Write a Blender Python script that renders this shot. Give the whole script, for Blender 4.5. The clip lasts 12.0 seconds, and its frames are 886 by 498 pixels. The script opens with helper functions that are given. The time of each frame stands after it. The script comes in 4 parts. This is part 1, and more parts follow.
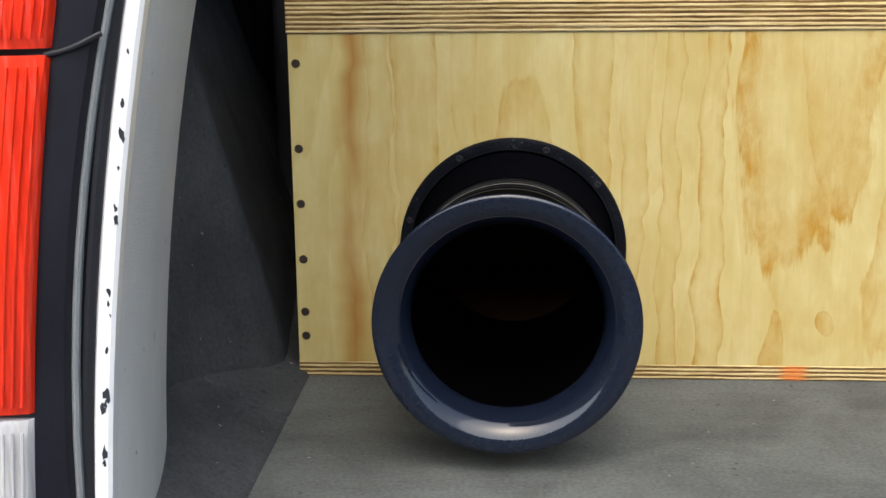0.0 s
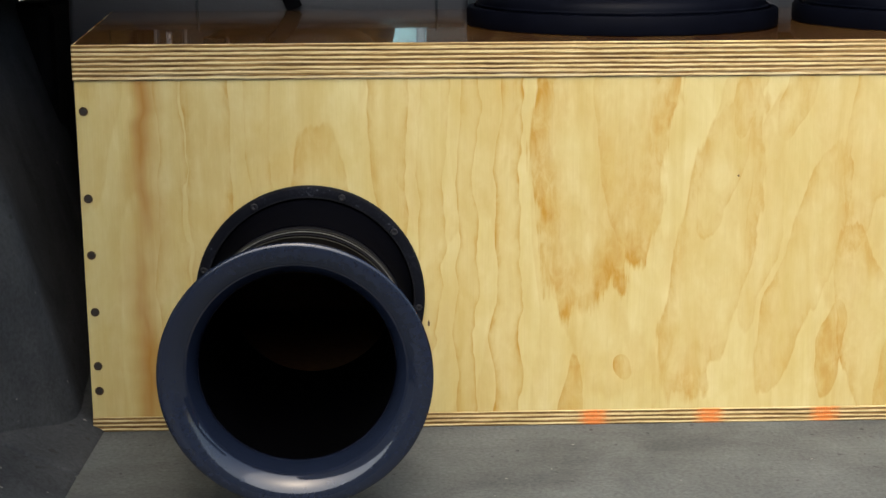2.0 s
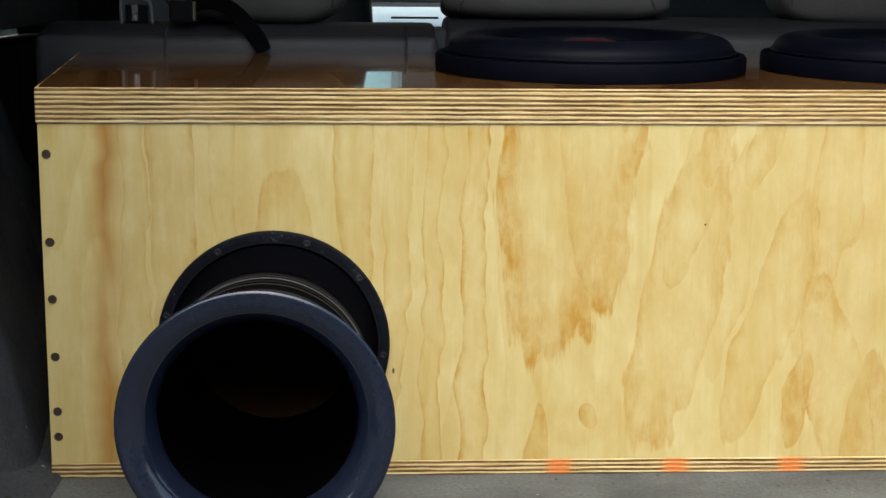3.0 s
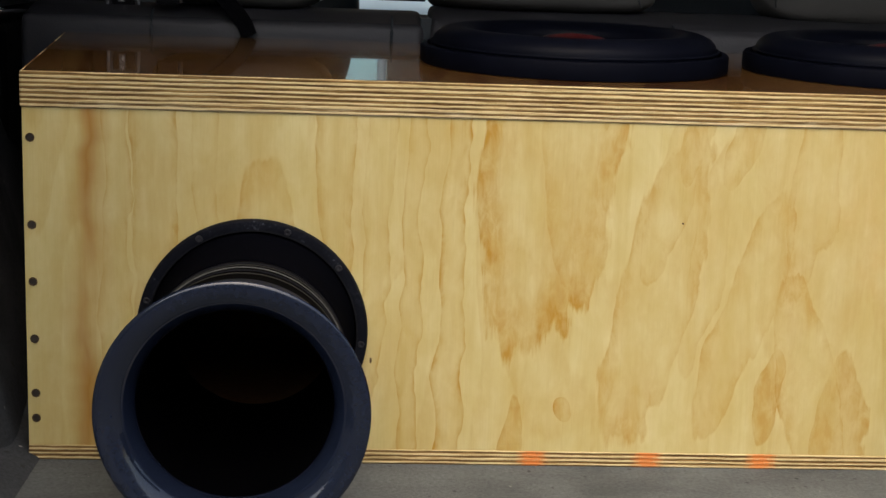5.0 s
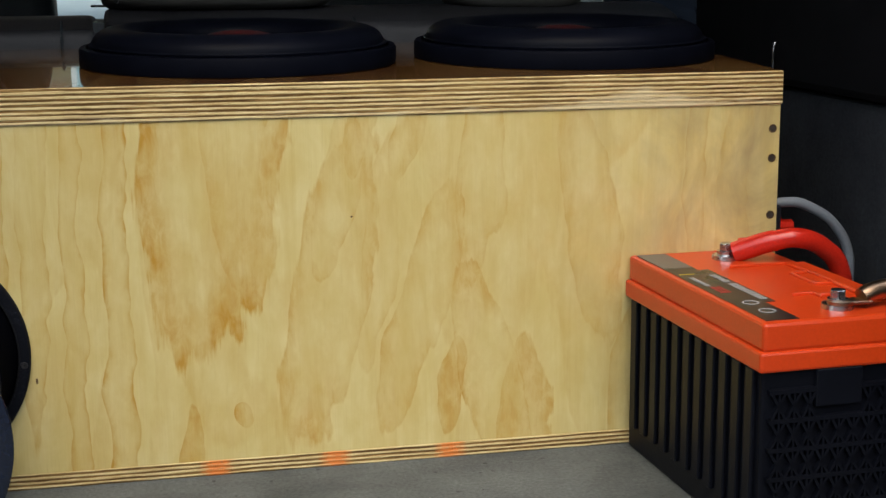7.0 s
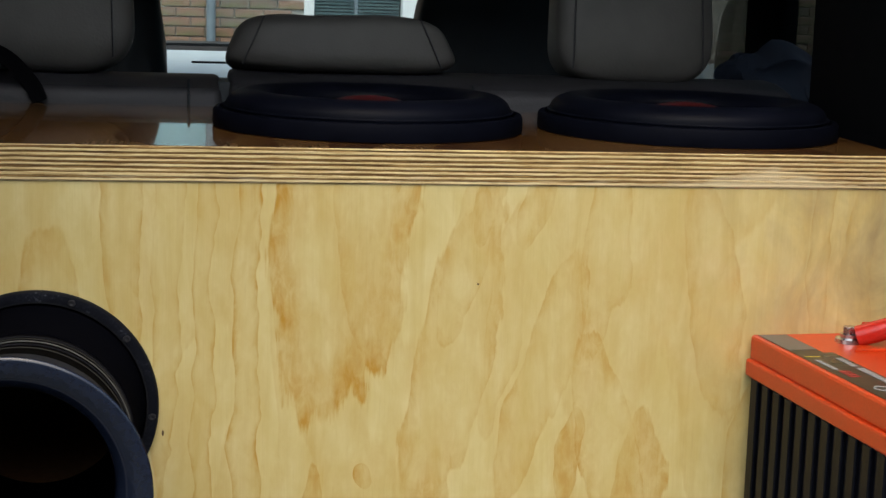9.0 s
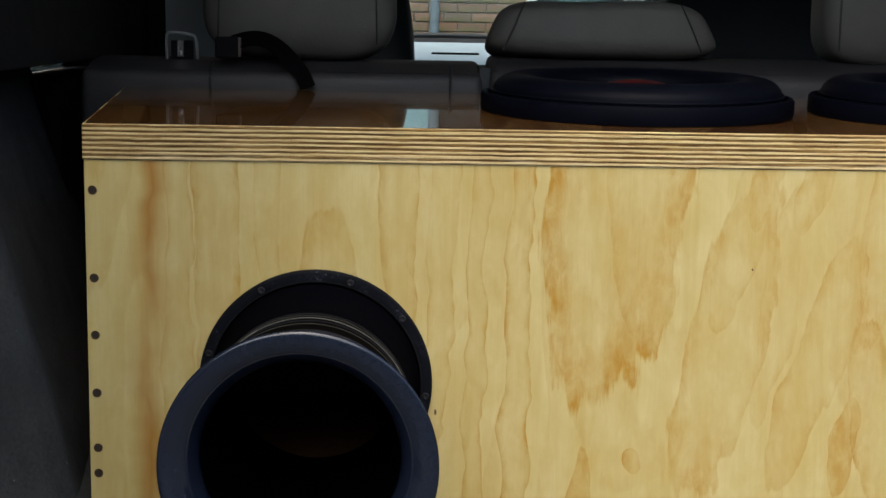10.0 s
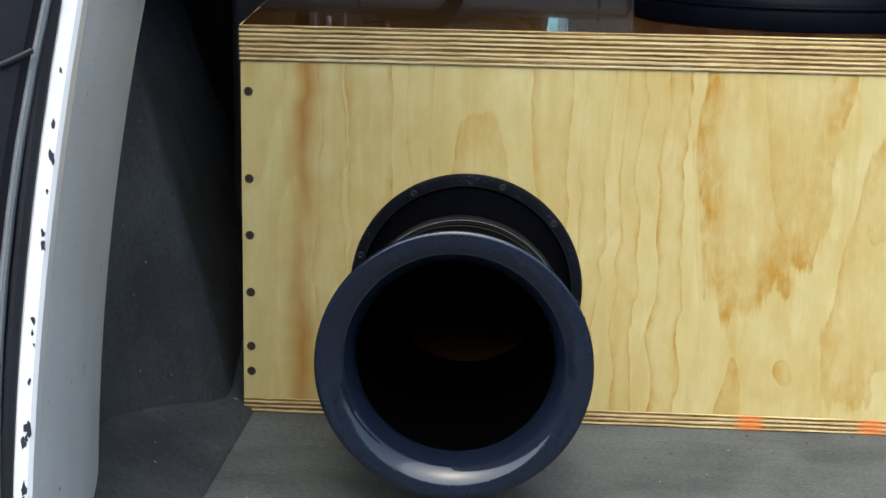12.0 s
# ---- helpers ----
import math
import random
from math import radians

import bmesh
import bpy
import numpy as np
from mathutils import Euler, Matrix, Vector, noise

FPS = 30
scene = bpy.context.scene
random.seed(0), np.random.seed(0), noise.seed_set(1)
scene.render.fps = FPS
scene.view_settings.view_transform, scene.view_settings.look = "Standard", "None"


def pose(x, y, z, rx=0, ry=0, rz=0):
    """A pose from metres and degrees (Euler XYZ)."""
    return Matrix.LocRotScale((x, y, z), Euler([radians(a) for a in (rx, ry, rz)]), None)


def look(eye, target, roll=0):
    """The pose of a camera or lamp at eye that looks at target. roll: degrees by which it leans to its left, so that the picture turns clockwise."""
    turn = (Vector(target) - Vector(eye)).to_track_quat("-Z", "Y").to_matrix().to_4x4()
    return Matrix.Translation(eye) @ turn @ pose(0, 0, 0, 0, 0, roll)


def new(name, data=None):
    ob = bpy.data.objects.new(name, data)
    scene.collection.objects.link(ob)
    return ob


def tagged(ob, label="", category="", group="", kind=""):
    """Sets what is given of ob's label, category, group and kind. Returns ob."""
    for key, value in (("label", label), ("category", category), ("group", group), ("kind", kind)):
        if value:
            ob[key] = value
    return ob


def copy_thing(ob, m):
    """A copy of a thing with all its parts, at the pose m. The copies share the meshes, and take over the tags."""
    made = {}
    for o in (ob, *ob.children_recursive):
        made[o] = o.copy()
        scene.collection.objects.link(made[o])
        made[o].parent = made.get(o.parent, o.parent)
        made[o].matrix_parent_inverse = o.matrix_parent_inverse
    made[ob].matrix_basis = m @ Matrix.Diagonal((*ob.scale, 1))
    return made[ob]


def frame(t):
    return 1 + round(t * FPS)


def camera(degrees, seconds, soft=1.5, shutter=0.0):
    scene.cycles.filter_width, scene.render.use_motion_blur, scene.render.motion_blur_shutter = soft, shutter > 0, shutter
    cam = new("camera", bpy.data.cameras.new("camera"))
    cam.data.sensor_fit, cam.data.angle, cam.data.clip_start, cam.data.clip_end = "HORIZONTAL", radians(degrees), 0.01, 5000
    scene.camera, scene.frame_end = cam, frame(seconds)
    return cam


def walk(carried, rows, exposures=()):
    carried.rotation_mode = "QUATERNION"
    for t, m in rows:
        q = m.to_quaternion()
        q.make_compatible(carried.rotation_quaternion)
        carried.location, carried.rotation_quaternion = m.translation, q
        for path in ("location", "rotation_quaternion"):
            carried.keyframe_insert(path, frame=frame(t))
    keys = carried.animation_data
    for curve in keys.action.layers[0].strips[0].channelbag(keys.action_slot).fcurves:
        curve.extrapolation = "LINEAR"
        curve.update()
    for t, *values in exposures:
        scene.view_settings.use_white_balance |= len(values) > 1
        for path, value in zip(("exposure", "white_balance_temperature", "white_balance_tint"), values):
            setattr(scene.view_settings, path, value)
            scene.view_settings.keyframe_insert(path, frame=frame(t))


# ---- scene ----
cam = camera(33.9, 12.0, soft=1.5)
PATH = [
    (0, (0.304, -1.653, 0.564), (0.153, 0.284, 0.088), -0.8),
    (0.5, (0.306, -1.658, 0.586), (0.278, 0.305, 0.2), 1.8),
    (1, (0.312, -1.657, 0.573), (0.362, 0.293, 0.132), 1.2),
    (1.5, (0.328, -1.642, 0.552), (0.406, 0.299, 0.075), 0.7),
    (2, (0.359, -1.634, 0.56), (0.42, 0.322, 0.146), -0.3),
    (2.5, (0.351, -1.621, 0.565), (0.419, 0.328, 0.12), 0.3),
    (3, (0.37, -1.621, 0.568), (0.466, 0.343, 0.205), 0.4),
    (3.2, (0.371, -1.615, 0.545), (0.494, 0.35, 0.196), 0.4),
    (4.8, (0.371, -1.632, 0.589), (0.529, 0.326, 0.215), 3.0),
    (5, (0.371, -1.631, 0.589), (0.493, 0.326, 0.194), 2.0),
    (5.5, (0.388, -1.626, 0.58), (0.498, 0.332, 0.19), 0.7),
    (6, (0.429, -1.607, 0.603), (0.593, 0.334, 0.151), -1.5),
    (6.5, (0.478, -1.602, 0.601), (0.751, 0.325, 0.14), -0.9),
    (7, (0.508, -1.616, 0.582), (0.92, 0.301, 0.192), -0.4),
    (7.2, (0.51, -1.623, 0.585), (0.964, 0.291, 0.226), 0.1),
    (8.8, (0.464, -1.606, 0.623), (0.87, 0.322, 0.278), 1.4),
    (9, (0.426, -1.614, 0.591), (0.765, 0.334, 0.284), 1.7),
    (9.5, (0.359, -1.612, 0.583), (0.544, 0.357, 0.283), 1.5),
    (10, (0.357, -1.61, 0.576), (0.408, 0.364, 0.256), 1.0),
    (10.5, (0.349, -1.611, 0.562), (0.318, 0.358, 0.217), 0.2),
    (11, (0.344, -1.605, 0.564), (0.289, 0.356, 0.174), 0.5),
    (11.5, (0.323, -1.606, 0.555), (0.248, 0.35, 0.145), 1.0),
    (12, (0.324, -1.61, 0.554), (0.21, 0.341, 0.128), 1.1),
]
EXPOSURES = [(0, 1.02, 6400, 9), (1.5, 1.03, 6500, 10), (2.5, 1.02, 6450, 9), (3.2, 0.98, 6400, 9), (4.8, 0.68, 6700, 12), (5.5, 0.62, 6750, 13), (6.1, 0.58, 6500, 10), (6.5, 0.55, 6450, 8), (7.2, 0.5, 6450, 7), (8.8, 0.55, 6450, 9), (9.5, 0.6, 6450, 9), (10.5, 0.62, 6450, 9), (11.2, 0.72, 6300, 8), (12, 0.98, 5900, 6)]
walk(cam, [(t, look(eye, target, roll)) for t, eye, target, roll in PATH], EXPOSURES)

# ---- world and light ----
world = bpy.data.worlds.new("world")
scene.world = world
world.use_nodes = True
wt = world.node_tree
sky = wt.nodes.new("ShaderNodeTexSky")
sky.sky_type, sky.sun_disc = "NISHITA", False
sky.sun_elevation, sky.sun_rotation = radians(59), radians(185)
sky.dust_density, sky.air_density = 4.0, 1.5
bg = wt.nodes["Background"]
bg.inputs["Strength"].default_value = 0.15
wt.links.new(sky.outputs[0], bg.inputs["Color"])
sun_data = bpy.data.lights.new("sun", "SUN")
sun_data.energy, sun_data.angle, sun_data.color = 1.79, radians(105), (1.0, 0.985, 0.96)
sun = new("sun", sun_data)
sun.matrix_world = look((-3.2, -4.2, 7.0), (0.6, 0, 0.2))


# ---- materials ----
class Nodes:
    """Short hand for a node material."""

    def __init__(self, name, rough=0.6, metal=0.0, coat=0.0, coat_rough=0.1, spec=0.5):
        self.mat = bpy.data.materials.new(name)
        self.mat.use_nodes = True
        self.t = self.mat.node_tree
        self.b = self.t.nodes["Principled BSDF"]
        self.b.inputs["Roughness"].default_value = rough
        self.b.inputs["Metallic"].default_value = metal
        self.b.inputs["Coat Weight"].default_value = coat
        self.b.inputs["Coat Roughness"].default_value = coat_rough
        self.b.inputs["Specular IOR Level"].default_value = spec
        self.co = self.t.nodes.new("ShaderNodeTexCoord").outputs["Object"]

    def link(self, a, b):
        self.t.links.new(a, b)

    def put(self, value, socket):
        if hasattr(value, "is_output"):
            self.link(value, socket)
        else:
            socket.default_value = value

    def mapped(self, scale, move=(0, 0, 0), co=None):
        n = self.t.nodes.new("ShaderNodeMapping")
        n.inputs["Scale"].default_value = scale
        n.inputs["Location"].default_value = move
        self.link(co or self.co, n.inputs["Vector"])
        return n.outputs[0]

    def noise(self, scale, size=1.0, detail=3.0, rough=0.5, distort=0.0, move=(0, 0, 0), co=None):
        n = self.t.nodes.new("ShaderNodeTexNoise")
        n.inputs["Scale"].default_value = size
        n.inputs["Detail"].default_value = detail
        n.inputs["Roughness"].default_value = rough
        n.inputs["Distortion"].default_value = distort
        self.link(self.mapped(scale if hasattr(scale, "__len__") else (scale,) * 3, move, co), n.inputs["Vector"])
        return n.outputs["Fac"]

    def math(self, op, a, b=0.0, clamp=False):
        n = self.t.nodes.new("ShaderNodeMath")
        n.operation, n.use_clamp = op, clamp
        self.put(a, n.inputs[0])
        self.put(b, n.inputs[1])
        return n.outputs[0]

    def ramp(self, fac, stops, mode="LINEAR"):
        n = self.t.nodes.new("ShaderNodeValToRGB")
        n.color_ramp.interpolation = mode
        els = n.color_ramp.elements
        while len(els) < len(stops):
            els.new(0.5)
        for e, (at, c) in zip(els, stops):
            e.position = at
            e.color = (c, c, c, 1) if not hasattr(c, "__len__") else (*c, 1)
        self.link(fac, n.inputs[0])
        return n.outputs[0]

    def mix(self, fac, a, b, mode="MIX"):
        n = self.t.nodes.new("ShaderNodeMix")
        n.data_type, n.blend_type = "RGBA", mode
        self.put(fac, n.inputs[0])
        self.put(a if hasattr(a, "is_output") else (*a, 1), n.inputs[6])
        self.put(b if hasattr(b, "is_output") else (*b, 1), n.inputs[7])
        return n.outputs[2]

    def axis(self, n):
        s = self.t.nodes.new("ShaderNodeSeparateXYZ")
        self.link(self.co, s.inputs[0])
        return s.outputs[n]

    def color(self, c):
        self.put(c if hasattr(c, "is_output") else (*c, 1), self.b.inputs["Base Color"])
        return self

    def rough(self, v):
        self.put(v, self.b.inputs["Roughness"])
        return self

    def bump(self, height, strength=0.3, far=0.002):
        n = self.t.nodes.new("ShaderNodeBump")
        n.inputs["Strength"].default_value = strength
        n.inputs["Distance"].default_value = far
        self.link(height, n.inputs["Height"])
        self.link(n.outputs[0], self.b.inputs["Normal"])
        return self


def plain(name, c, rough=0.5, metal=0.0, grain=60, vary=0.25, bump=0.15, far=0.001, spec=0.5, coat=0.0, ior=1.5):
    """A plain surface with fine grain and faint blotches."""
    m = Nodes(name, rough, metal, coat, 0.05, spec=spec)
    m.b.inputs["IOR"].default_value = ior
    fine, broad = m.noise(grain * 6, detail=2), m.noise(grain * 0.25, detail=4)
    both = m.math("ADD", m.math("MULTIPLY", fine, 0.4), m.math("MULTIPLY", broad, 0.6))
    dark, light = [v * (1 - vary) for v in c], [min(1, v * (1 + vary)) for v in c]
    m.color(m.ramp(both, [(0.3, dark), (0.7, light)]))
    m.rough(m.math("ADD", m.math("MULTIPLY", broad, 0.2), rough - 0.1, True))
    m.bump(fine, bump, far)
    return m.mat


def plywood_face(name):
    """Varnished pine ply: rotary-cut figure with soft inner and sharp outer edges, fine vertical grain, amber loops."""
    m = Nodes(name, 0.36, coat=1.0, coat_rough=0.13)
    m.b.inputs["Coat IOR"].default_value = 1.7
    x, z = m.axis(0), m.axis(2)
    jag = m.math("SUBTRACT", m.noise((55, 55, 5.0), 1.0, 4, 0.6), 0.5)
    wave = m.math("SUBTRACT", m.noise((16, 16, 9), 1.0, 3, 0.55, 0.4, (2, 0, 5)), 0.5)
    sway = m.math("MULTIPLY", m.math("SUBTRACT", m.noise((5, 5, 5.5), 1.0, 3, 0.55, 0, (7, 0, 1)), 0.5), 0.05)
    xs = m.math("ADD", m.math("ADD", x, sway), m.math("MULTIPLY", wave, 0.022))
    break_up = m.ramp(m.noise((22, 22, 7), 1.0, 3, 0.6, 0, (3, 0, 9)), [(0.32, 0.34), (0.60, 1.0)])

    def loop(cx, cz, rx, rz, skew=0.0, power=0.5, ragged=0.5):
        """A loop of late wood: faint within, darkest along its rim, cut off sharply outside."""
        dz = m.math("SUBTRACT", z, cz)
        dx = m.math("SUBTRACT", m.math("SUBTRACT", xs, cx), m.math("MULTIPLY", dz, skew))
        ex, ez = m.math("POWER", m.math("DIVIDE", dx, rx), 2.0), m.math("POWER", m.math("DIVIDE", dz, rz), 2.0)
        d = m.math("ADD", m.math("ADD", ex, ez), m.math("ADD", m.math("MULTIPLY", jag, ragged * 0.9), m.math("MULTIPLY", wave, 0.9)))
        return m.math("MULTIPLY", m.ramp(m.math("MULTIPLY", d, 0.9), [(0.0, 0.70), (0.42, 0.74), (0.72, 0.85), (0.885, 0.92), (0.975, 0.0)] if rz < 0.11 else [(0.0, 0.20), (0.40, 0.34), (0.70, 0.68), (0.885, 0.96), (0.975, 0.0)], "LINEAR"), power)

    near_end = (
        (0.268, 0.20, 0.040, 0.165, 0.0, 0.55, 0.5), (0.150, 0.42, 0.024, 0.34, 0.06, 0.6), (0.345, 0.45, 0.022, 0.34, -0.03, 0.65), (0.105, 0.40, 0.016, 0.40, 0.03, 0.5),
        (0.205, 0.45, 0.016, 0.26, 0.02, 0.55), (0.400, 0.42, 0.015, 0.40, 0.02, 0.5), (0.437, 0.20, 0.011, 0.40, 0.0, 0.6), (0.482, 0.10, 0.015, 0.50, 0.02, 0.85),
        (0.597, 0.400, 0.082, 0.265, 0.09, 0.80, 1.1), (0.612, 0.46, 0.038, 0.25, -0.05, 0.5), (0.560, 0.00, 0.016, 0.085, 0.0, 0.75))
    far_half = (
        (0.622, 0.070, 0.012, 0.016, 0.0, 0.75, 0.5), (0.725, 0.22, 0.045, 0.200, 0.20, 0.58, 0.9), (0.745, 0.36, 0.026, 0.14, 0.25, 0.4),
        (0.758, 0.390, 0.014, 0.050, 0.1, 0.55), (0.812, 0.385, 0.018, 0.050, 0.15, 0.55), (0.780, 0.25, 0.02, 0.14, 0.1, 0.35),
        (0.830, 0.19, 0.030, 0.150, 0.28, 0.5, 0.9), (0.868, 0.085, 0.016, 0.060, 0.05, 0.60, 0.6), (0.915, 0.09, 0.036, 0.150, -0.25, 0.65, 0.9),
        (0.905, 0.38, 0.028, 0.17, 0.12, 0.5), (0.955, 0.04, 0.032, 0.105, 0.0, 0.55, 0.9), (1.035, 0.28, 0.036, 0.150, -0.15, 0.48, 0.9),
        (1.090, 0.06, 0.030, 0.12, 0.1, 0.45), (1.165, 0.36, 0.013, 0.16, 0.0, 0.5), (1.215, 0.24, 0.022, 0.20, 0.0, 0.35))
    loops = [loop(*a) for a in near_end + far_half]
    figure = loops[0]
    for one in loops[1:]:
        figure = m.math("MAXIMUM", figure, one)
    field = m.math("ADD", m.math("MULTIPLY", m.noise((4.5, 4.5, 1.3), 1.0, 2.5, 0.45, 0.5, (1.3, 0, 0.35)), 9.0), m.math("MULTIPLY", jag, 0.5))
    saw = m.ramp(m.math("FRACT", field), [(0.0, 0.0), (0.4, 0.04), (0.75, 0.13), (0.90, 0.16), (0.98, 0.0)])
    figure = m.math("MAXIMUM", m.math("MULTIPLY", figure, break_up), saw)
    streak = m.noise((130, 130, 3.5), 1.0, 4, 0.6)
    fleck = m.noise((480, 480, 16), 1.0, 2, 0.6)
    cloud = m.noise((20, 20, 11), 1.0, 5, 0.62, 0.3)
    c = m.mix(m.ramp(cloud, [(0.35, 0.0), (0.65, 1.0)]), (0.730, 0.628, 0.290), (0.660, 0.535, 0.205))
    blush = m.noise((26, 26, 3.2), 1.0, 5, 0.6, 0.6, (5, 0, 2))
    c = m.mix(m.ramp(blush, [(0.46, 0.0), (0.66, 0.38)]), c, (0.555, 0.375, 0.078))
    mottle = m.ramp(m.noise((75, 75, 34), 1.0, 4, 0.6, 0.4, (6, 0, 6)), [(0.34, 0.48), (0.62, 1.28)])
    c = m.mix(m.math("MULTIPLY", m.math("MULTIPLY", figure, 1.25), mottle, True), c, (0.500, 0.265, 0.022))
    c = m.mix(m.ramp(streak, [(0.42, 0.0), (0.75, 0.12)]), c, (0.54, 0.38, 0.12))
    c = m.mix(m.ramp(fleck, [(0.58, 0.0), (0.80, 0.16)]), c, (0.42, 0.26, 0.08))
    # grime rubbed in by hand near the far end
    grime = m.ramp(m.noise((9, 9, 7), 1.0, 5, 0.62, 0.6, (4, 0, 8)), [(0.42, 0.0), (0.62, 1.0)])
    far_end = m.ramp(m.math("MULTIPLY", m.math("SUBTRACT", x, 0.98), 4.5, True), [(0.0, 0.0), (1.0, 1.0)])
    c = m.mix(m.math("MULTIPLY", m.math("MULTIPLY", grime, far_end), 0.75), c, (0.36, 0.27, 0.13))
    # a dark resin streak near one end
    way = m.math("MULTIPLY", m.noise((1, 1, 9), 1.0, 3), 0.055)
    off = m.math("ABSOLUTE", m.math("SUBTRACT", m.math("SUBTRACT", x, way), 0.042))
    wide = m.math("ADD", m.math("MULTIPLY", m.noise((12, 12, 12), 1.0, 3), 0.044), 0.003)
    band = m.math("SUBTRACT", 1.0, m.math("DIVIDE", off, wide), True)
    c = m.mix(m.math("MULTIPLY", band, m.ramp(m.noise((30, 30, 7), 1.0, 3), [(0.3, 0.35), (0.60, 1.0)])), c, (0.45, 0.225, 0.036))
    m.color(c)
    m.rough(m.math("ADD", m.math("MULTIPLY", streak, 0.25), 0.22))
    m.bump(m.math("ADD", m.math("MULTIPLY", streak, 0.7), fleck), 0.25, 0.0007)
    # the varnish lies in shallow waves over the veneer
    ripple = m.t.nodes.new("ShaderNodeBump")
    ripple.inputs["Strength"].default_value = 0.6
    ripple.inputs["Distance"].default_value = 0.020
    m.link(m.noise((20, 20, 12), 1.0, 2, 0.5, 0.3, (8, 0, 3)), ripple.inputs["Height"])
    m.link(ripple.outputs[0], m.b.inputs["Coat Normal"])
    return m.mat


def plywood_edge(name, plies, z0, height, filler=False, sprayed=False):
    """The sawn edge of ply: pale and dark layers in turn, torn here and there; optionally with a smear of filler."""
    m = Nodes(name, 0.6, coat=0.0, spec=0.12)
    z = m.axis(2)
    wob = m.math("MULTIPLY", m.math("SUBTRACT", m.noise((1.8, 1.8, 12), 1.0, 3), 0.5), 0.0042)
    fray = m.math("MULTIPLY", m.math("SUBTRACT", m.noise((22, 22, 130), 1.0, 4, 0.65), 0.5), 0.0024)
    wob = m.math("ADD", wob, fray)
    up = m.math("DIVIDE", m.math("SUBTRACT", m.math("ADD", z, wob), z0), height)
    layer = m.math("MULTIPLY", up, plies / 2)
    uneven = m.math("MULTIPLY", m.math("SUBTRACT", m.noise((1.1, 1.1, 210), 1.0, 3), 0.5), 1.5)
    saw = m.math("ADD", m.math("PINGPONG", m.math("MULTIPLY", layer, 2.0), 1.0), m.math("MULTIPLY", uneven, 0.6))
    tone = m.noise((7, 7, 330), 1.0, 3, 0.6)
    torn = m.noise((14, 14, 480), 1.0, 5, 0.8)
    rough = m.ramp(saw, [(0.45, 0.0), (0.63, 1.0)])
    dark = m.mix(m.ramp(tone, [(0.35, 0.0), (0.65, 1.0)]), (0.40, 0.245, 0.085), (0.13, 0.070, 0.023))
    dark = m.mix(m.ramp(torn, [(0.44, 0.0), (0.60, 0.90)]), dark, (0.060, 0.028, 0.009))
    pale = m.mix(m.ramp(torn, [(0.44, 0.0), (0.60, 0.85)]), (0.80, 0.66, 0.34), (0.46, 0.30, 0.11))
    c = m.mix(rough, dark, pale)
    if filler:
        x = m.axis(0)
        lump = m.noise((16, 16, 190), 1.0, 5, 0.7, 0.3)
        low = m.math("SUBTRACT", 1.0, m.math("MULTIPLY", up, 1.25), True)
        right = m.math("SUBTRACT", 1.0, m.math("ABSOLUTE", m.math("MULTIPLY", m.math("SUBTRACT", x, 1.10), 9.0)), True)
        smear = m.math("MULTIPLY", m.math("ADD", m.math("MULTIPLY", low, 0.75), m.math("MULTIPLY", right, 0.5)), lump)
        c = m.mix(m.ramp(smear, [(0.30, 0.0), (0.46, 0.8)]), c, (0.66, 0.55, 0.33))
    if sprayed:
        x = m.axis(0)
        near = m.math("PINGPONG", m.math("SUBTRACT", x, 0.587), 0.0688)
        mark = m.math("SUBTRACT", 1.0, m.math("DIVIDE", near, 0.027), True)
        inside = m.math("MULTIPLY", m.math("GREATER_THAN", x, 0.56), m.math("LESS_THAN", x, 0.89))
        fog = m.math("MULTIPLY", m.math("MULTIPLY", mark, inside), m.noise((160, 160, 260), 1.0, 3, 0.7))
        c = m.mix(m.ramp(fog, [(0.12, 0.0), (0.40, 0.75)]), c, (0.85, 0.23, 0.045))
    m.color(c)
    m.rough(m.math("SUBTRACT", 0.75, m.math("MULTIPLY", rough, 0.3)))
    m.bump(m.math("SUBTRACT", rough, m.math("MULTIPLY", torn, 0.8)), 0.6, 0.0012)
    return m.mat


def ply_top(name):
    """Thickly varnished dark amber ply, near mirror gloss."""
    m = Nodes(name, 0.3, coat=1.0, coat_rough=0.035)
    field = m.noise((2.4, 0.8, 2.4), 1.0, 2.5, 0.45, 0.4, (0.3, 0, 0))
    saw = m.math("FRACT", m.math("MULTIPLY", field, 8.0))
    c = m.ramp(saw, [(0.0, (0.20, 0.105, 0.030)), (0.6, (0.15, 0.070, 0.017)), (0.95, (0.09, 0.036, 0.008))])
    streak = m.noise((120, 2, 120), 1.0, 3, 0.6)
    c = m.mix(m.ramp(streak, [(0.4, 0.0), (0.8, 0.5)]), c, (0.09, 0.036, 0.008))
    m.color(c)
    m.bump(m.noise((14, 14, 14), 1.0, 3), 0.10, 0.002)
    return m.mat


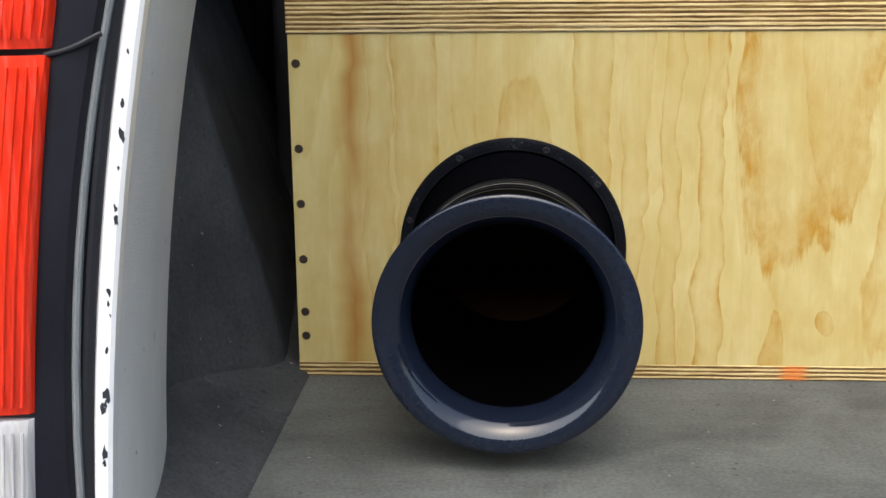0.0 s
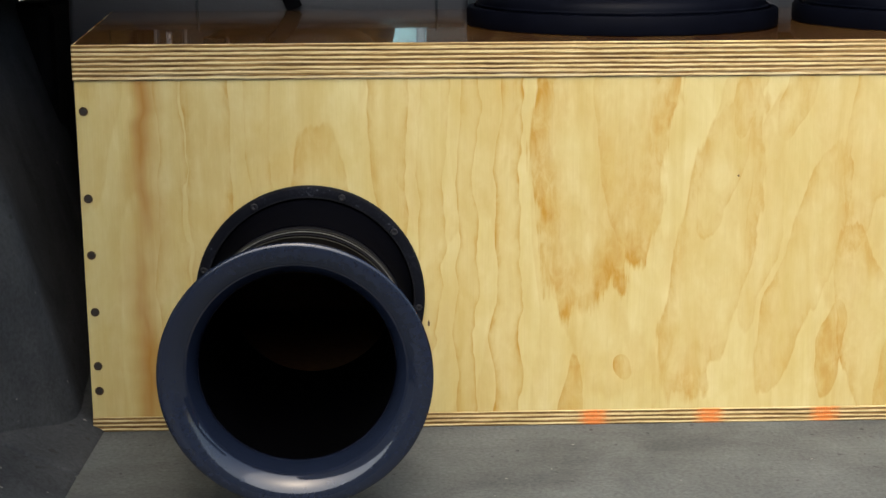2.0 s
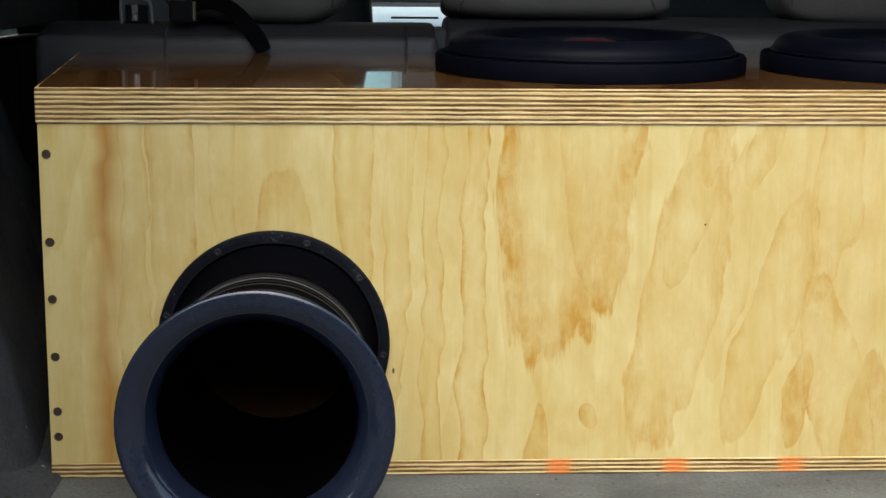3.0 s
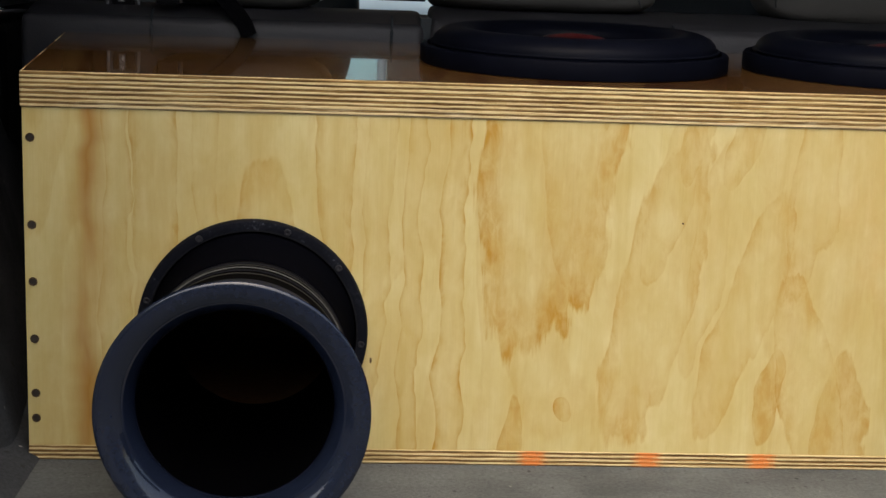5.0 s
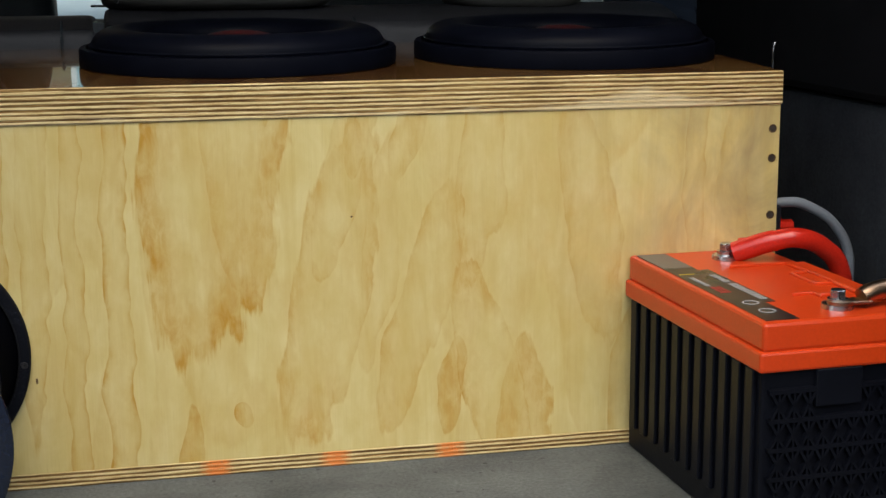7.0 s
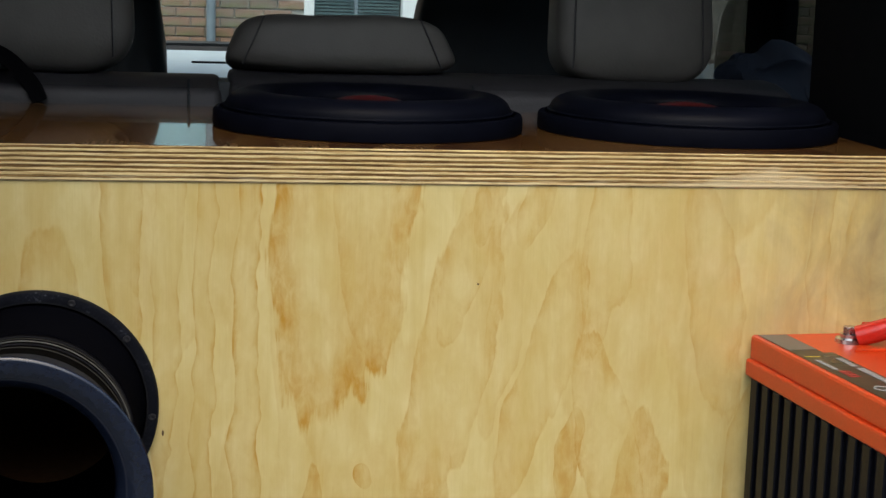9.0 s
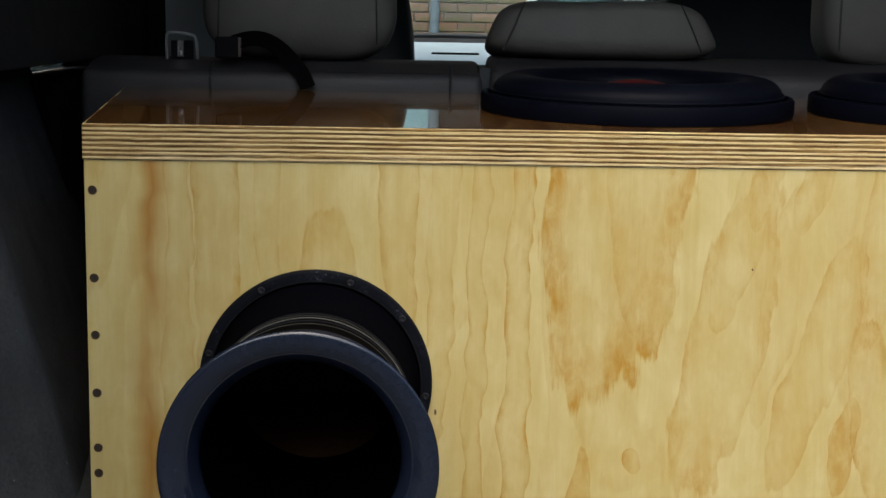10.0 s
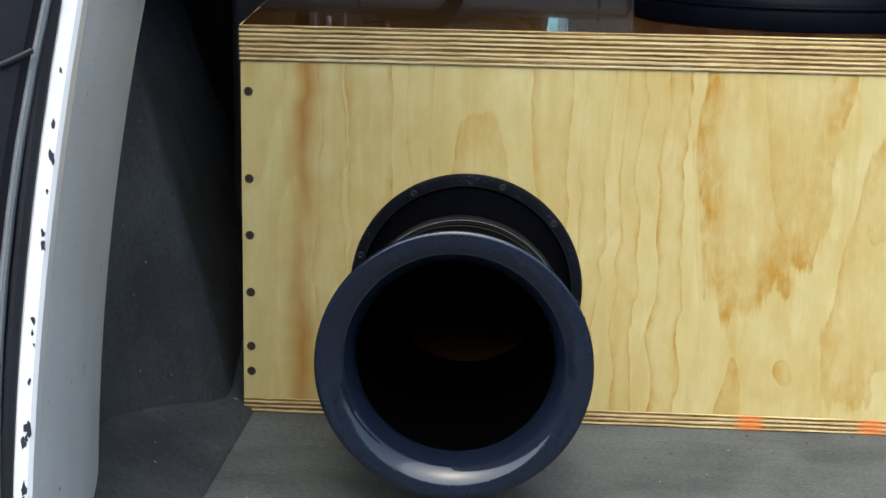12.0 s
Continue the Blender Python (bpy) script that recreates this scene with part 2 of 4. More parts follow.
def carpet(name, c, worn, dusty=0.5):
    """Short felt carpet: fine fibre noise, flattened pale wear, small specks."""
    m = Nodes(name, 0.95, spec=0.15)
    fibre = m.noise((900, 900, 900), 1.0, 2, 0.7)
    tuft = m.noise((210, 210, 210), 1.0, 3, 0.65)
    cloud = m.noise((7, 7, 7), 1.0, 5, 0.6, 0.4)
    drag = m.noise((5, 60, 5), 1.0, 3, 0.6, 0.6)
    f = m.math("ADD", m.math("MULTIPLY", tuft, 0.55), m.math("MULTIPLY", fibre, 0.45))
    base = m.mix(m.ramp(m.math("ADD", m.math("MULTIPLY", cloud, 0.88), m.math("MULTIPLY", drag, 0.12)), [(0.36, 0.0), (0.64, 1.0)]), c, worn)
    k = m.ramp(f, [(0.3, 0.55), (0.7, 1.3)])
    col = m.mix(1.0, base, k, "MULTIPLY")
    speck = m.ramp(m.noise((75, 75, 75), 1.0, 1, 0.3), [(0.745, 0.0), (0.77, 1.0)])
    col = m.mix(m.math("MULTIPLY", speck, 0.6), col, (0.035, 0.035, 0.03))
    dust = m.ramp(m.noise((120, 120, 120), 1.0, 1, 0.3, 0, (3, 1, 5)), [(0.795, 0.0), (0.815, 1.0)])
    col = m.mix(m.math("MULTIPLY", dust, dusty), col, (0.5, 0.48, 0.42))
    m.color(col)
    m.bump(f, 0.7, 0.003)
    return m.mat


def leather(name, c, scale=260):
    m = Nodes(name, 0.5, spec=0.4)
    v = m.t.nodes.new("ShaderNodeTexVoronoi")
    v.inputs["Scale"].default_value = 1.0
    m.link(m.mapped((scale,) * 3), v.inputs["Vector"])
    broad = m.noise((9, 9, 9), 1.0, 4)
    m.color(m.ramp(broad, [(0.3, [k * 0.8 for k in c]), (0.7, [k * 1.2 for k in c])]))
    m.rough(m.math("ADD", m.math("MULTIPLY", broad, 0.25), 0.4))
    m.bump(v.outputs["Distance"], 0.25, 0.0008)
    return m.mat


def grained_vinyl(name, c):
    """Moulded trim plastic with a wavy horizontal grain and rubbed dirt."""
    m = Nodes(name, 0.62, spec=0.35)
    g = m.noise((120, 120, 420), 1.0, 3, 0.55, 0.8)
    broad = m.noise((6, 6, 4), 1.0, 5, 0.6)
    spot = m.ramp(m.noise((55, 55, 55), 1.0, 1, 0.2), [(0.79, 0.0), (0.82, 1.0)])
    col = m.ramp(broad, [(0.3, [k * 0.86 for k in c]), (0.7, [k * 1.08 for k in c])])
    col = m.mix(m.ramp(g, [(0.45, 0.0), (0.7, 0.16)]), col, [k * 0.7 for k in c])
    m.color(m.mix(m.math("MULTIPLY", spot, 0.6), col, (0.12, 0.11, 0.09)))
    m.bump(g, 0.5, 0.0012)
    return m.mat


def chipped_paint(name):
    """White body paint with a row of chips down to the dark primer along its edge."""
    m = Nodes(name, 0.25, coat=0.6, coat_rough=0.08)
    broad = m.noise((8, 8, 5), 1.0, 3)
    col = m.ramp(broad, [(0.3, (0.80, 0.81, 0.83)), (0.7, (0.86, 0.87, 0.88))])
    m.color(col)
    m.bump(broad, 0.05, 0.002)
    return m.mat


def lens_red(name, c):
    m = Nodes(name, 0.12, coat=1.0, coat_rough=0.03)
    w = m.noise((170, 170, 3), 1.0, 2, 0.4)
    cell = m.noise((240, 240, 30), 1.0, 2, 0.5)
    f = m.math("ADD", m.math("MULTIPLY", w, 0.6), m.math("MULTIPLY", cell, 0.4))
    m.color(m.ramp(f, [(0.36, [k * 0.75 for k in c]), (0.55, c), (0.68, [min(1, k * 1.12 + 0.03) for k in c])]))
    m.bump(f, 0.35, 0.002)
    m.b.inputs["Transmission Weight"].default_value = 0.0
    return m.mat


def scuffed_black(name, c=(0.0026, 0.0028, 0.0042), rough=0.6, ior=1.3, wear_from=0.58):
    m = Nodes(name, rough, spec=0.06)
    m.b.inputs["IOR"].default_value = ior
    wear = m.noise((40, 40, 40), 1.0, 5, 0.65, 0.5)
    fine = m.noise((300, 300, 300), 1.0, 3, 0.6)
    f = m.math("ADD", m.math("MULTIPLY", wear, 0.6), m.math("MULTIPLY", fine, 0.4))
    m.color(m.ramp(f, [(wear_from, c), (wear_from + 0.10, [k * 1.8 for k in c]), (wear_from + 0.22, [k * 8 + 0.06 for k in c])]))
    m.rough(m.math("ADD", m.math("MULTIPLY", f, 0.35), rough - 0.18))
    m.bump(fine, 0.15, 0.0006)
    return m.mat


def glass(name, tint):
    m = bpy.data.materials.new(name)
    m.use_nodes = True
    t = m.node_tree
    t.nodes.clear()
    out = t.nodes.new("ShaderNodeOutputMaterial")
    clear = t.nodes.new("ShaderNodeBsdfTransparent")
    clear.inputs[0].default_value = (*tint, 1)
    shine = t.nodes.new("ShaderNodeBsdfGlossy")
    shine.inputs["Roughness"].default_value = 0.02
    lw = t.nodes.new("ShaderNodeLayerWeight")
    lw.inputs["Blend"].default_value = 0.5
    po = t.nodes.new("ShaderNodeMath")
    po.operation = "POWER"
    po.inputs[1].default_value = 5.0
    t.links.new(lw.outputs["Facing"], po.inputs[0])
    fr = t.nodes.new("ShaderNodeMath")
    fr.operation = "MULTIPLY_ADD"
    fr.inputs[1].default_value, fr.inputs[2].default_value = 0.9, 0.03
    t.links.new(po.outputs[0], fr.inputs[0])
    mixer = t.nodes.new("ShaderNodeMixShader")
    t.links.new(fr.outputs[0], mixer.inputs[0])
    t.links.new(clear.outputs[0], mixer.inputs[1])
    t.links.new(shine.outputs[0], mixer.inputs[2])
    t.links.new(mixer.outputs[0], out.inputs[0])
    return m


def brick_mat(name):
    m = Nodes(name, 0.9, spec=0.2)
    info = m.t.nodes.new("ShaderNodeObjectInfo")
    c = m.ramp(info.outputs["Random"], [(0.0, (0.26, 0.135, 0.095)), (0.3, (0.31, 0.18, 0.12)), (0.6, (0.22, 0.15, 0.11)), (0.85, (0.33, 0.20, 0.14)), (1.0, (0.18, 0.14, 0.11))])
    n = m.noise((30, 30, 30), 1.0, 4, 0.6)
    moss = m.ramp(m.noise((3, 3, 5), 1.0, 4), [(0.46, 0.0), (0.62, 0.7)])
    c = m.mix(m.ramp(n, [(0.35, 0.0), (0.7, 0.4)]), c, (0.15, 0.1, 0.07))
    m.color(m.mix(moss, c, (0.13, 0.15, 0.06)))
    m.bump(n, 0.6, 0.006)
    return m.mat


PLY_FACE = plywood_face("pine_plywood_face")
EDGE_TOP = plywood_edge("plywood_edge_top", 15, 0.410, 0.040, True)
EDGE_LOW = plywood_edge("plywood_edge_low", 7, 0.0, 0.018, False, True)
PLY_TOP = ply_top("varnished_top")
# Raw plywood with the shade of the box inside and side gap in its colour.
PLY_RAW_SHADED = plain("shaded_raw_plywood", (0.13, 0.065, 0.027), 0.8, grain=20)
# Plywood brown lowered to carry the shade on the box floor.
PLY_INNER_SHADED = plain("shaded_inner_plywood", (0.34, 0.18, 0.08), 0.8, grain=20)
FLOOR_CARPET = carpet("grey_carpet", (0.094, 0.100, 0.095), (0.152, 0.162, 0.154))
# Darker copy of the side carpet: shade on the right put into colour.
SIDE_SHADED = carpet("shaded_side_carpet", (0.026, 0.029, 0.035), (0.042, 0.047, 0.054), 0.0)
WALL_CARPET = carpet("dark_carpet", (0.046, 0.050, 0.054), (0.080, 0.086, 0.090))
PORT_BLACK = plain("satin_black_port", (0.0076, 0.0114, 0.0236), 0.45, grain=30, vary=0.3, bump=0.02, spec=0.1, coat=1.0, ior=1.2)
PORT_BLACK.node_tree.nodes["Principled BSDF"].inputs["Coat Roughness"].default_value = 0.10
PORT_BLACK.node_tree.nodes["Principled BSDF"].inputs["Coat IOR"].default_value = 1.55
PORT_MATT = plain("matt_black_port", (0.0070, 0.0095, 0.0185), 0.6, grain=30, vary=0.3, bump=0.03, spec=0.25, ior=1.3)
PORT_SCUFF = scuffed_black("scuffed_black_plastic", ior=1.04)
TUBE_WORN = scuffed_black("worn_tube", (0.0035, 0.0033, 0.0032), 0.6, 1.05)
RIM_SCUFF = scuffed_black("scuffed_flange_rim", (0.0070, 0.0078, 0.0110), 0.55, 1.35, 0.50)
SCUFF_EDGE = scuffed_black("rubbed_plastic_edge", (0.012, 0.012, 0.014), 0.6, 1.2)
PALE_WEAR = scuffed_black("worn_pale_ridge", (0.035, 0.033, 0.029), 0.6, 1.2)
GREY_GLUE = plain("grey_glue_bead", (0.10, 0.098, 0.09), 0.6, grain=120, vary=0.6, bump=0.5)
RUBBER = plain("black_rubber", (0.0029, 0.0036, 0.0072), 0.44, grain=70, vary=0.3, bump=0.06, spec=0.14, ior=1.3)
# Black plastic taken to near zero: the tube's inner shade is in the colour.
THROAT_SHADE = plain("shaded_black_throat", (0.0010, 0.0010, 0.0013), 0.8, grain=60, vary=0.3, spec=0.05, ior=1.05)
SUB_FRAME = plain("black_sub_gasket", (0.0025, 0.0031, 0.0064), 0.55, grain=90, vary=0.3, spec=0.1, ior=1.25)
CONE = plain("black_cone", (0.012, 0.012, 0.014), 0.45, grain=90)
RED_CAP = plain("red_dust_cap", (0.060, 0.004, 0.005), 0.35, grain=40)
SCREW = plain("dark_screw", (0.045, 0.036, 0.028), 0.55, metal=0.3, grain=300, vary=0.5)
SCREW_BLACK = plain("black_oxide_screw", (0.013, 0.013, 0.016), 0.5, grain=300, vary=0.5, spec=0.3)
HOLE = plain("countersink_shadow_wood", (0.10, 0.055, 0.02), 0.8, grain=200, vary=0.5)
SEAT = leather("grey_leather_seat", (0.034, 0.034, 0.038))
HEAD = leather("grey_brown_leather", (0.090, 0.088, 0.082))
SEAT_DARK = leather("dark_seat_back", (0.020, 0.027, 0.032))
WEB = plain("black_webbing", (0.0022, 0.0022, 0.003), 0.7, grain=400, vary=0.4, bump=0.4, ior=1.12)
CHROME = plain("brushed_steel", (0.55, 0.55, 0.56), 0.25, metal=1.0, grain=200, vary=0.15)
COPPER = plain("copper_lug", (0.40, 0.27, 0.18), 0.3, metal=1.0, grain=120, vary=0.3)
RED_WIRE = plain("red_cable_jacket", (0.50, 0.018, 0.008), 0.24, grain=60, vary=0.2)
GREY_WIRE = plain("grey_cable_jacket", (0.17, 0.19, 0.22), 0.45, grain=60, vary=0.15)
BLACK_WIRE = plain("black_cable_jacket", (0.015, 0.015, 0.017), 0.45, grain=60)
BATT_ORANGE = plain("orange_battery_lid", (0.56, 0.046, 0.006), 0.32, grain=50, vary=0.12, bump=0.12)
BATT_BLACK = plain("black_battery_case", (0.0034, 0.0040, 0.0070), 0.4, grain=60, vary=0.3, ior=1.25)
BATT_STICKER = plain("black_sticker", (0.014, 0.013, 0.013), 0.3, grain=60)
STICKER_GREY = plain("grey_sticker_end", (0.13, 0.11, 0.09), 0.4, grain=60)
PRINT_WHITE = plain("white_print", (0.30, 0.29, 0.28), 0.5, grain=100, vary=0.1)
PRINT_RED = plain("red_print", (0.28, 0.03, 0.02), 0.5, grain=100, vary=0.1)
PRINT_YELLOW = plain("yellow_print", (0.6, 0.45, 0.05), 0.5, grain=100, vary=0.1)
TRIM_GREY = grained_vinyl("light_grey_trim", (0.57, 0.575, 0.56))
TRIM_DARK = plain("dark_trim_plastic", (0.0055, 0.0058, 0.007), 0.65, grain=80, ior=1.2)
# Lighter copy of the dark trim, for the light on the left side.
TRIM_SIDE_LIT = plain("lit_side_trim_plastic", (0.014, 0.0148, 0.0165), 0.65, grain=80, ior=1.25)
WHITE_PAINT = chipped_paint("white_body_paint")
PRIMER = plain("dark_primer_chip", (0.02, 0.025, 0.035), 0.7, grain=300)
BODY_BLACK = plain("black_lamp_housing", (0.008, 0.009, 0.0145), 0.35, grain=40, vary=0.3)
SEAL = plain("rubber_seal", (0.012, 0.013, 0.018), 0.5, grain=80)
SEAL_GREY = plain("grey_seal_lip", (0.20, 0.215, 0.225), 0.4, grain=60, vary=0.15)
LENS_RED = lens_red("red_lamp_lens", (0.80, 0.034, 0.008))
LENS_CLEAR = lens_red("clear_lamp_lens", (0.55, 0.55, 0.56))
ROOF_LINER = plain("dark_headliner", (0.05, 0.05, 0.05), 0.95, grain=200)
DASH = plain("pale_dashboard", (0.58, 0.67, 0.68), 0.6, grain=40, vary=0.1)
GLASS = glass("window_glass", (0.80, 0.86, 0.86))
TINTED = glass("tinted_glass", (0.24, 0.29, 0.31))
BRICK = brick_mat("brown_brick")
MORTAR = plain("mortar", (0.36, 0.34, 0.30), 0.95, grain=30)
WHITE_FRAME = plain("white_window_frame", (0.75, 0.77, 0.78), 0.5, grain=30, vary=0.06)
BLIND = plain("grey_blind_slat", (0.22, 0.29, 0.31), 0.5, grain=30, vary=0.15)
PALE_REFLECTED = plain("pale_blue_reflected_slat", (0.42, 0.68, 0.74), 0.5, grain=30, vary=0.1)
PIPE = plain("blue_grey_pipe", (0.15, 0.19, 0.22), 0.5, grain=30)
ASPHALT = plain("asphalt", (0.05, 0.05, 0.05), 0.9, grain=40, vary=0.4, bump=0.4, far=0.004)
CLOTH_BLUE = plain("blue_cloth", (0.014, 0.024, 0.044), 0.85, grain=120, vary=0.3)


# ---- mesh tools ----
def part(name, bm, material, parent=None, label="", smooth=False):
    """Links a bmesh as one mesh object, under a thing or part where one is given."""
    me = bpy.data.meshes.new(name)
    bmesh.ops.recalc_face_normals(bm, faces=bm.faces)
    bm.to_mesh(me)
    bm.free()
    me.materials.append(material)
    if smooth:
        for p in me.polygons:
            p.use_smooth = True
        me.set_sharp_from_angle(angle=radians(38))
    ob = new(name, me)
    if parent:
        ob.parent = parent
    if label:
        ob["label"] = label
    return ob


def thing(name, label, category, at=(0, 0, 0), group="", kind=""):
    ob = new(name)
    ob.location = at
    return tagged(ob, label, category, group, kind)


def box(x0, x1, y0, y1, z0, z1, bevel=0.0, segs=2):
    bm = bmesh.new()
    bmesh.ops.create_cube(bm, size=1)
    for v in bm.verts:
        v.co = Vector((x0 + (v.co.x + 0.5) * (x1 - x0), y0 + (v.co.y + 0.5) * (y1 - y0), z0 + (v.co.z + 0.5) * (z1 - z0)))
    if bevel:
        bmesh.ops.bevel(bm, geom=bm.edges[:], offset=bevel, segments=segs, profile=0.5, affect="EDGES")
    return bm


def prism(corners, lo, hi, axis="z", bevel=0.0, segs=2):
    """A polygon in the plane across an axis, given thickness along it."""
    put = {"z": lambda a, b, c: (a, b, c), "y": lambda a, b, c: (a, c, b), "x": lambda a, b, c: (c, a, b)}[axis]
    bm = bmesh.new()
    low = [bm.verts.new(put(a, b, lo)) for a, b in corners]
    high = [bm.verts.new(put(a, b, hi)) for a, b in corners]
    bm.faces.new(low)
    bm.faces.new(high[::-1])
    n = len(corners)
    for i in range(n):
        bm.faces.new((low[i], low[(i + 1) % n], high[(i + 1) % n], high[i]))
    bmesh.ops.recalc_face_normals(bm, faces=bm.faces)
    if bevel:
        bmesh.ops.bevel(bm, geom=bm.edges[:], offset=bevel, segments=segs, profile=0.5, affect="EDGES")
    return bm


def lathe(profile, segs=96, axis="z", closed=True):
    """Turns (radius, height) points about an axis; closed joins the last point to the first."""
    bm = bmesh.new()
    rings = []
    for r, h in profile:
        ring = []
        for k in range(segs):
            a = 2 * math.pi * k / segs
            p = (r * math.cos(a), r * math.sin(a), h) if axis == "z" else (r * math.cos(a), h, r * math.sin(a))
            ring.append(bm.verts.new(p))
        rings.append(ring)
    pairs = list(zip(rings, rings[1:])) + ([(rings[-1], rings[0])] if closed else [])
    for a, b in pairs:
        for k in range(segs):
            bm.faces.new((a[k], a[(k + 1) % segs], b[(k + 1) % segs], b[k]))
    return bm


def disc(r, y0, y1, segs=20, axis="y"):
    ring = [(r * math.cos(2 * math.pi * k / segs), r * math.sin(2 * math.pi * k / segs)) for k in range(segs)]
    bm = prism(ring, y0, y1, axis)
    return bm


def curve_points(knots, steps=10):
    """A smooth line through knots (Catmull-Rom)."""
    k = [Vector(p) for p in knots]
    k = [2 * k[0] - k[1]] + k + [2 * k[-1] - k[-2]]
    out = []
    for i in range(1, len(k) - 2):
        for s in range(steps):
            t = s / steps
            a, b, c, d = k[i - 1], k[i], k[i + 1], k[i + 2]
            out.append(0.5 * (2 * b + (c - a) * t + (2 * a - 5 * b + 4 * c - d) * t * t + (3 * b - a - 3 * c + d) * t ** 3))
    out.append(k[-2])
    return out


def sweep(points, section, up=(0, 0, 1)):
    """Carries a closed section (side, up pairs) along points; caps both ends."""
    bm = bmesh.new()
    rings = []
    for i, p in enumerate(points):
        d = (points[min(i + 1, len(points) - 1)] - points[max(i - 1, 0)]).normalized()
        side = d.cross(Vector(up)).normalized()
        top = side.cross(d).normalized()
        rings.append([bm.verts.new(p + side * a + top * b) for a, b in section])
    n = len(section)
    for a, b in zip(rings, rings[1:]):
        for k in range(n):
            bm.faces.new((a[k], a[(k + 1) % n], b[(k + 1) % n], b[k]))
    bm.faces.new(rings[0][::-1])
    bm.faces.new(rings[-1])
    return bm


def tube(knots, r, segs=14, steps=10):
    ring = [(r * math.cos(2 * math.pi * k / segs), r * math.sin(2 * math.pi * k / segs)) for k in range(segs)]
    return sweep(curve_points(knots, steps), ring, (0.13, 0.21, 0.97))


def cushion(sx, sy, sz, e1=0.45, e2=0.35, nu=48, nv=28):
    """A stuffed pad: a superellipsoid with soft corners."""
    def p(v, e):
        return math.copysign(abs(v) ** e, v)
    bm = bmesh.new()
    rings = []
    for j in range(1, nv):
        b = -math.pi / 2 + math.pi * j / nv
        ring = []
        for i in range(nu):
            a = 2 * math.pi * i / nu
            co = Vector((sx * p(math.cos(b), e1) * p(math.cos(a), e2), sy * p(math.cos(b), e1) * p(math.sin(a), e2), sz * p(math.sin(b), e1)))
            co += 0.004 * noise.noise_vector(co * 9)
            ring.append(bm.verts.new(co))
        rings.append(ring)
    for a, b in zip(rings, rings[1:]):
        for k in range(nu):
            bm.faces.new((a[k], a[(k + 1) % nu], b[(k + 1) % nu], b[k]))
    bm.faces.new(rings[0][::-1])
    bm.faces.new(rings[-1])
    return bm


def moved(bm, m):
    bm.transform(m)
    return bm


# ---- setting: ground, car floor, sides, roof ----
def setting():
    g = part("ground", box(-400, 400, -400, 400, -0.95, -0.75), ASPHALT)
    tagged(g, "grey asphalt under the parked car", "ground", kind="structure")
    f = part("floor", box(0.0, 1.42, -0.78, 0.70, -0.03, 0.0, 0.006), FLOOR_CARPET)
    tagged(f, "worn grey felt carpet of the cargo floor", "floor", kind="structure")
    # side of the cargo bay: a sloped carpet foot and an upright panel
    foot = [(0.012, 0.002), (-0.10, 0.055), (-0.16, 0.055), (-0.16, -0.03), (0.012, -0.03)]
    for n, (a, b) in enumerate(((-0.60, -0.148), (-0.145, 0.75))):
        s = part("wall_foot_left", prism(foot, a, b, "y", 0.004), WALL_CARPET)
        tagged(s, "dark grey carpet strip along the cargo side", "carpet", kind="structure")
    base = [(-0.345, -0.132), (-0.275, -0.114), (-0.20, -0.098), (-0.125, -0.070), (-0.062, -0.040), (-0.028, -0.020), (0.012, -0.012), (0.70, -0.086)]
    slab = bmesh.new()
    rows = []
    for k in range(31):
        y = -0.345 + 1.045 * (k / 30) ** 1.6
        a, b = [(p, q) for p, q in zip(base, base[1:]) if p[0] <= y + 1e-6][-1]
        x = a[1] + (b[1] - a[1]) * (y - a[0]) / (b[0] - a[0])
        u = min(1.0, max(0.0, (y + 0.27) / 0.40))
        lean = 0.05 + 0.26 * u * u * (3 - 2 * u)
        row = [slab.verts.new((x - lean * max(0.0, z), y, z)) for z in [-0.02 + 0.052 * n for n in range(11)]]
        rows.append(row + [slab.verts.new((-0.45, y, 0.50)), slab.verts.new((-0.45, y, -0.02))])
    for p, q in zip(rows, rows[1:]):
        for n in range(len(p)):
            slab.faces.new((p[n], p[(n + 1) % len(p)], q[(n + 1) % len(p)], q[n]))
    slab.faces.new(rows[0][::-1])
    slab.faces.new(rows[-1])
    bmesh.ops.recalc_face_normals(slab, faces=slab.faces)
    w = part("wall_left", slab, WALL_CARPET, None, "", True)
    tagged(w, "dark grey carpeted side panel of the cargo bay", "side panel", kind="structure")
    up = [(-0.135, 0.497), (-0.15, 0.62), (-0.10, 1.05), (-0.46, 1.05), (-0.46, 0.497)]
    u = part("wall_left_upper", prism(up, -0.40, 0.95, "y", 0.003), TRIM_SIDE_LIT)
    tagged(u, "dark plastic upper trim of the cargo side", "side panel", kind="structure")
    r = part("wall_right", box(1.42, 1.56, -0.55, 0.75, -0.03, 0.40, 0.008), SIDE_SHADED)
    tagged(r, "carpeted side panel beside the battery, darkened in colour for shade", "side panel", kind="structure")
    r2 = part("wall_right_upper", box(1.405, 1.56, -0.30, 0.62, 0.404, 1.05, 0.012), TRIM_DARK)
    tagged(r2, "dark plastic upper trim of the cargo side", "side panel", kind="structure")
    roof = part("ceiling", box(-0.26, 1.56, -0.13, 2.12, 1.05, 1.10), ROOF_LINER)
    tagged(roof, "dark headliner under the car roof", "ceiling", kind="structure")
    for name, x0, x1 in (("door_left", -0.27, -0.17), ("door_right", 1.47, 1.57)):
        d = part(name, box(x0, x1, 0.64, 2.75, -0.35, 0.47, 0.02), TRIM_DARK)
        tagged(d, "dark trim of the rear passenger door", "car door", kind="structure")
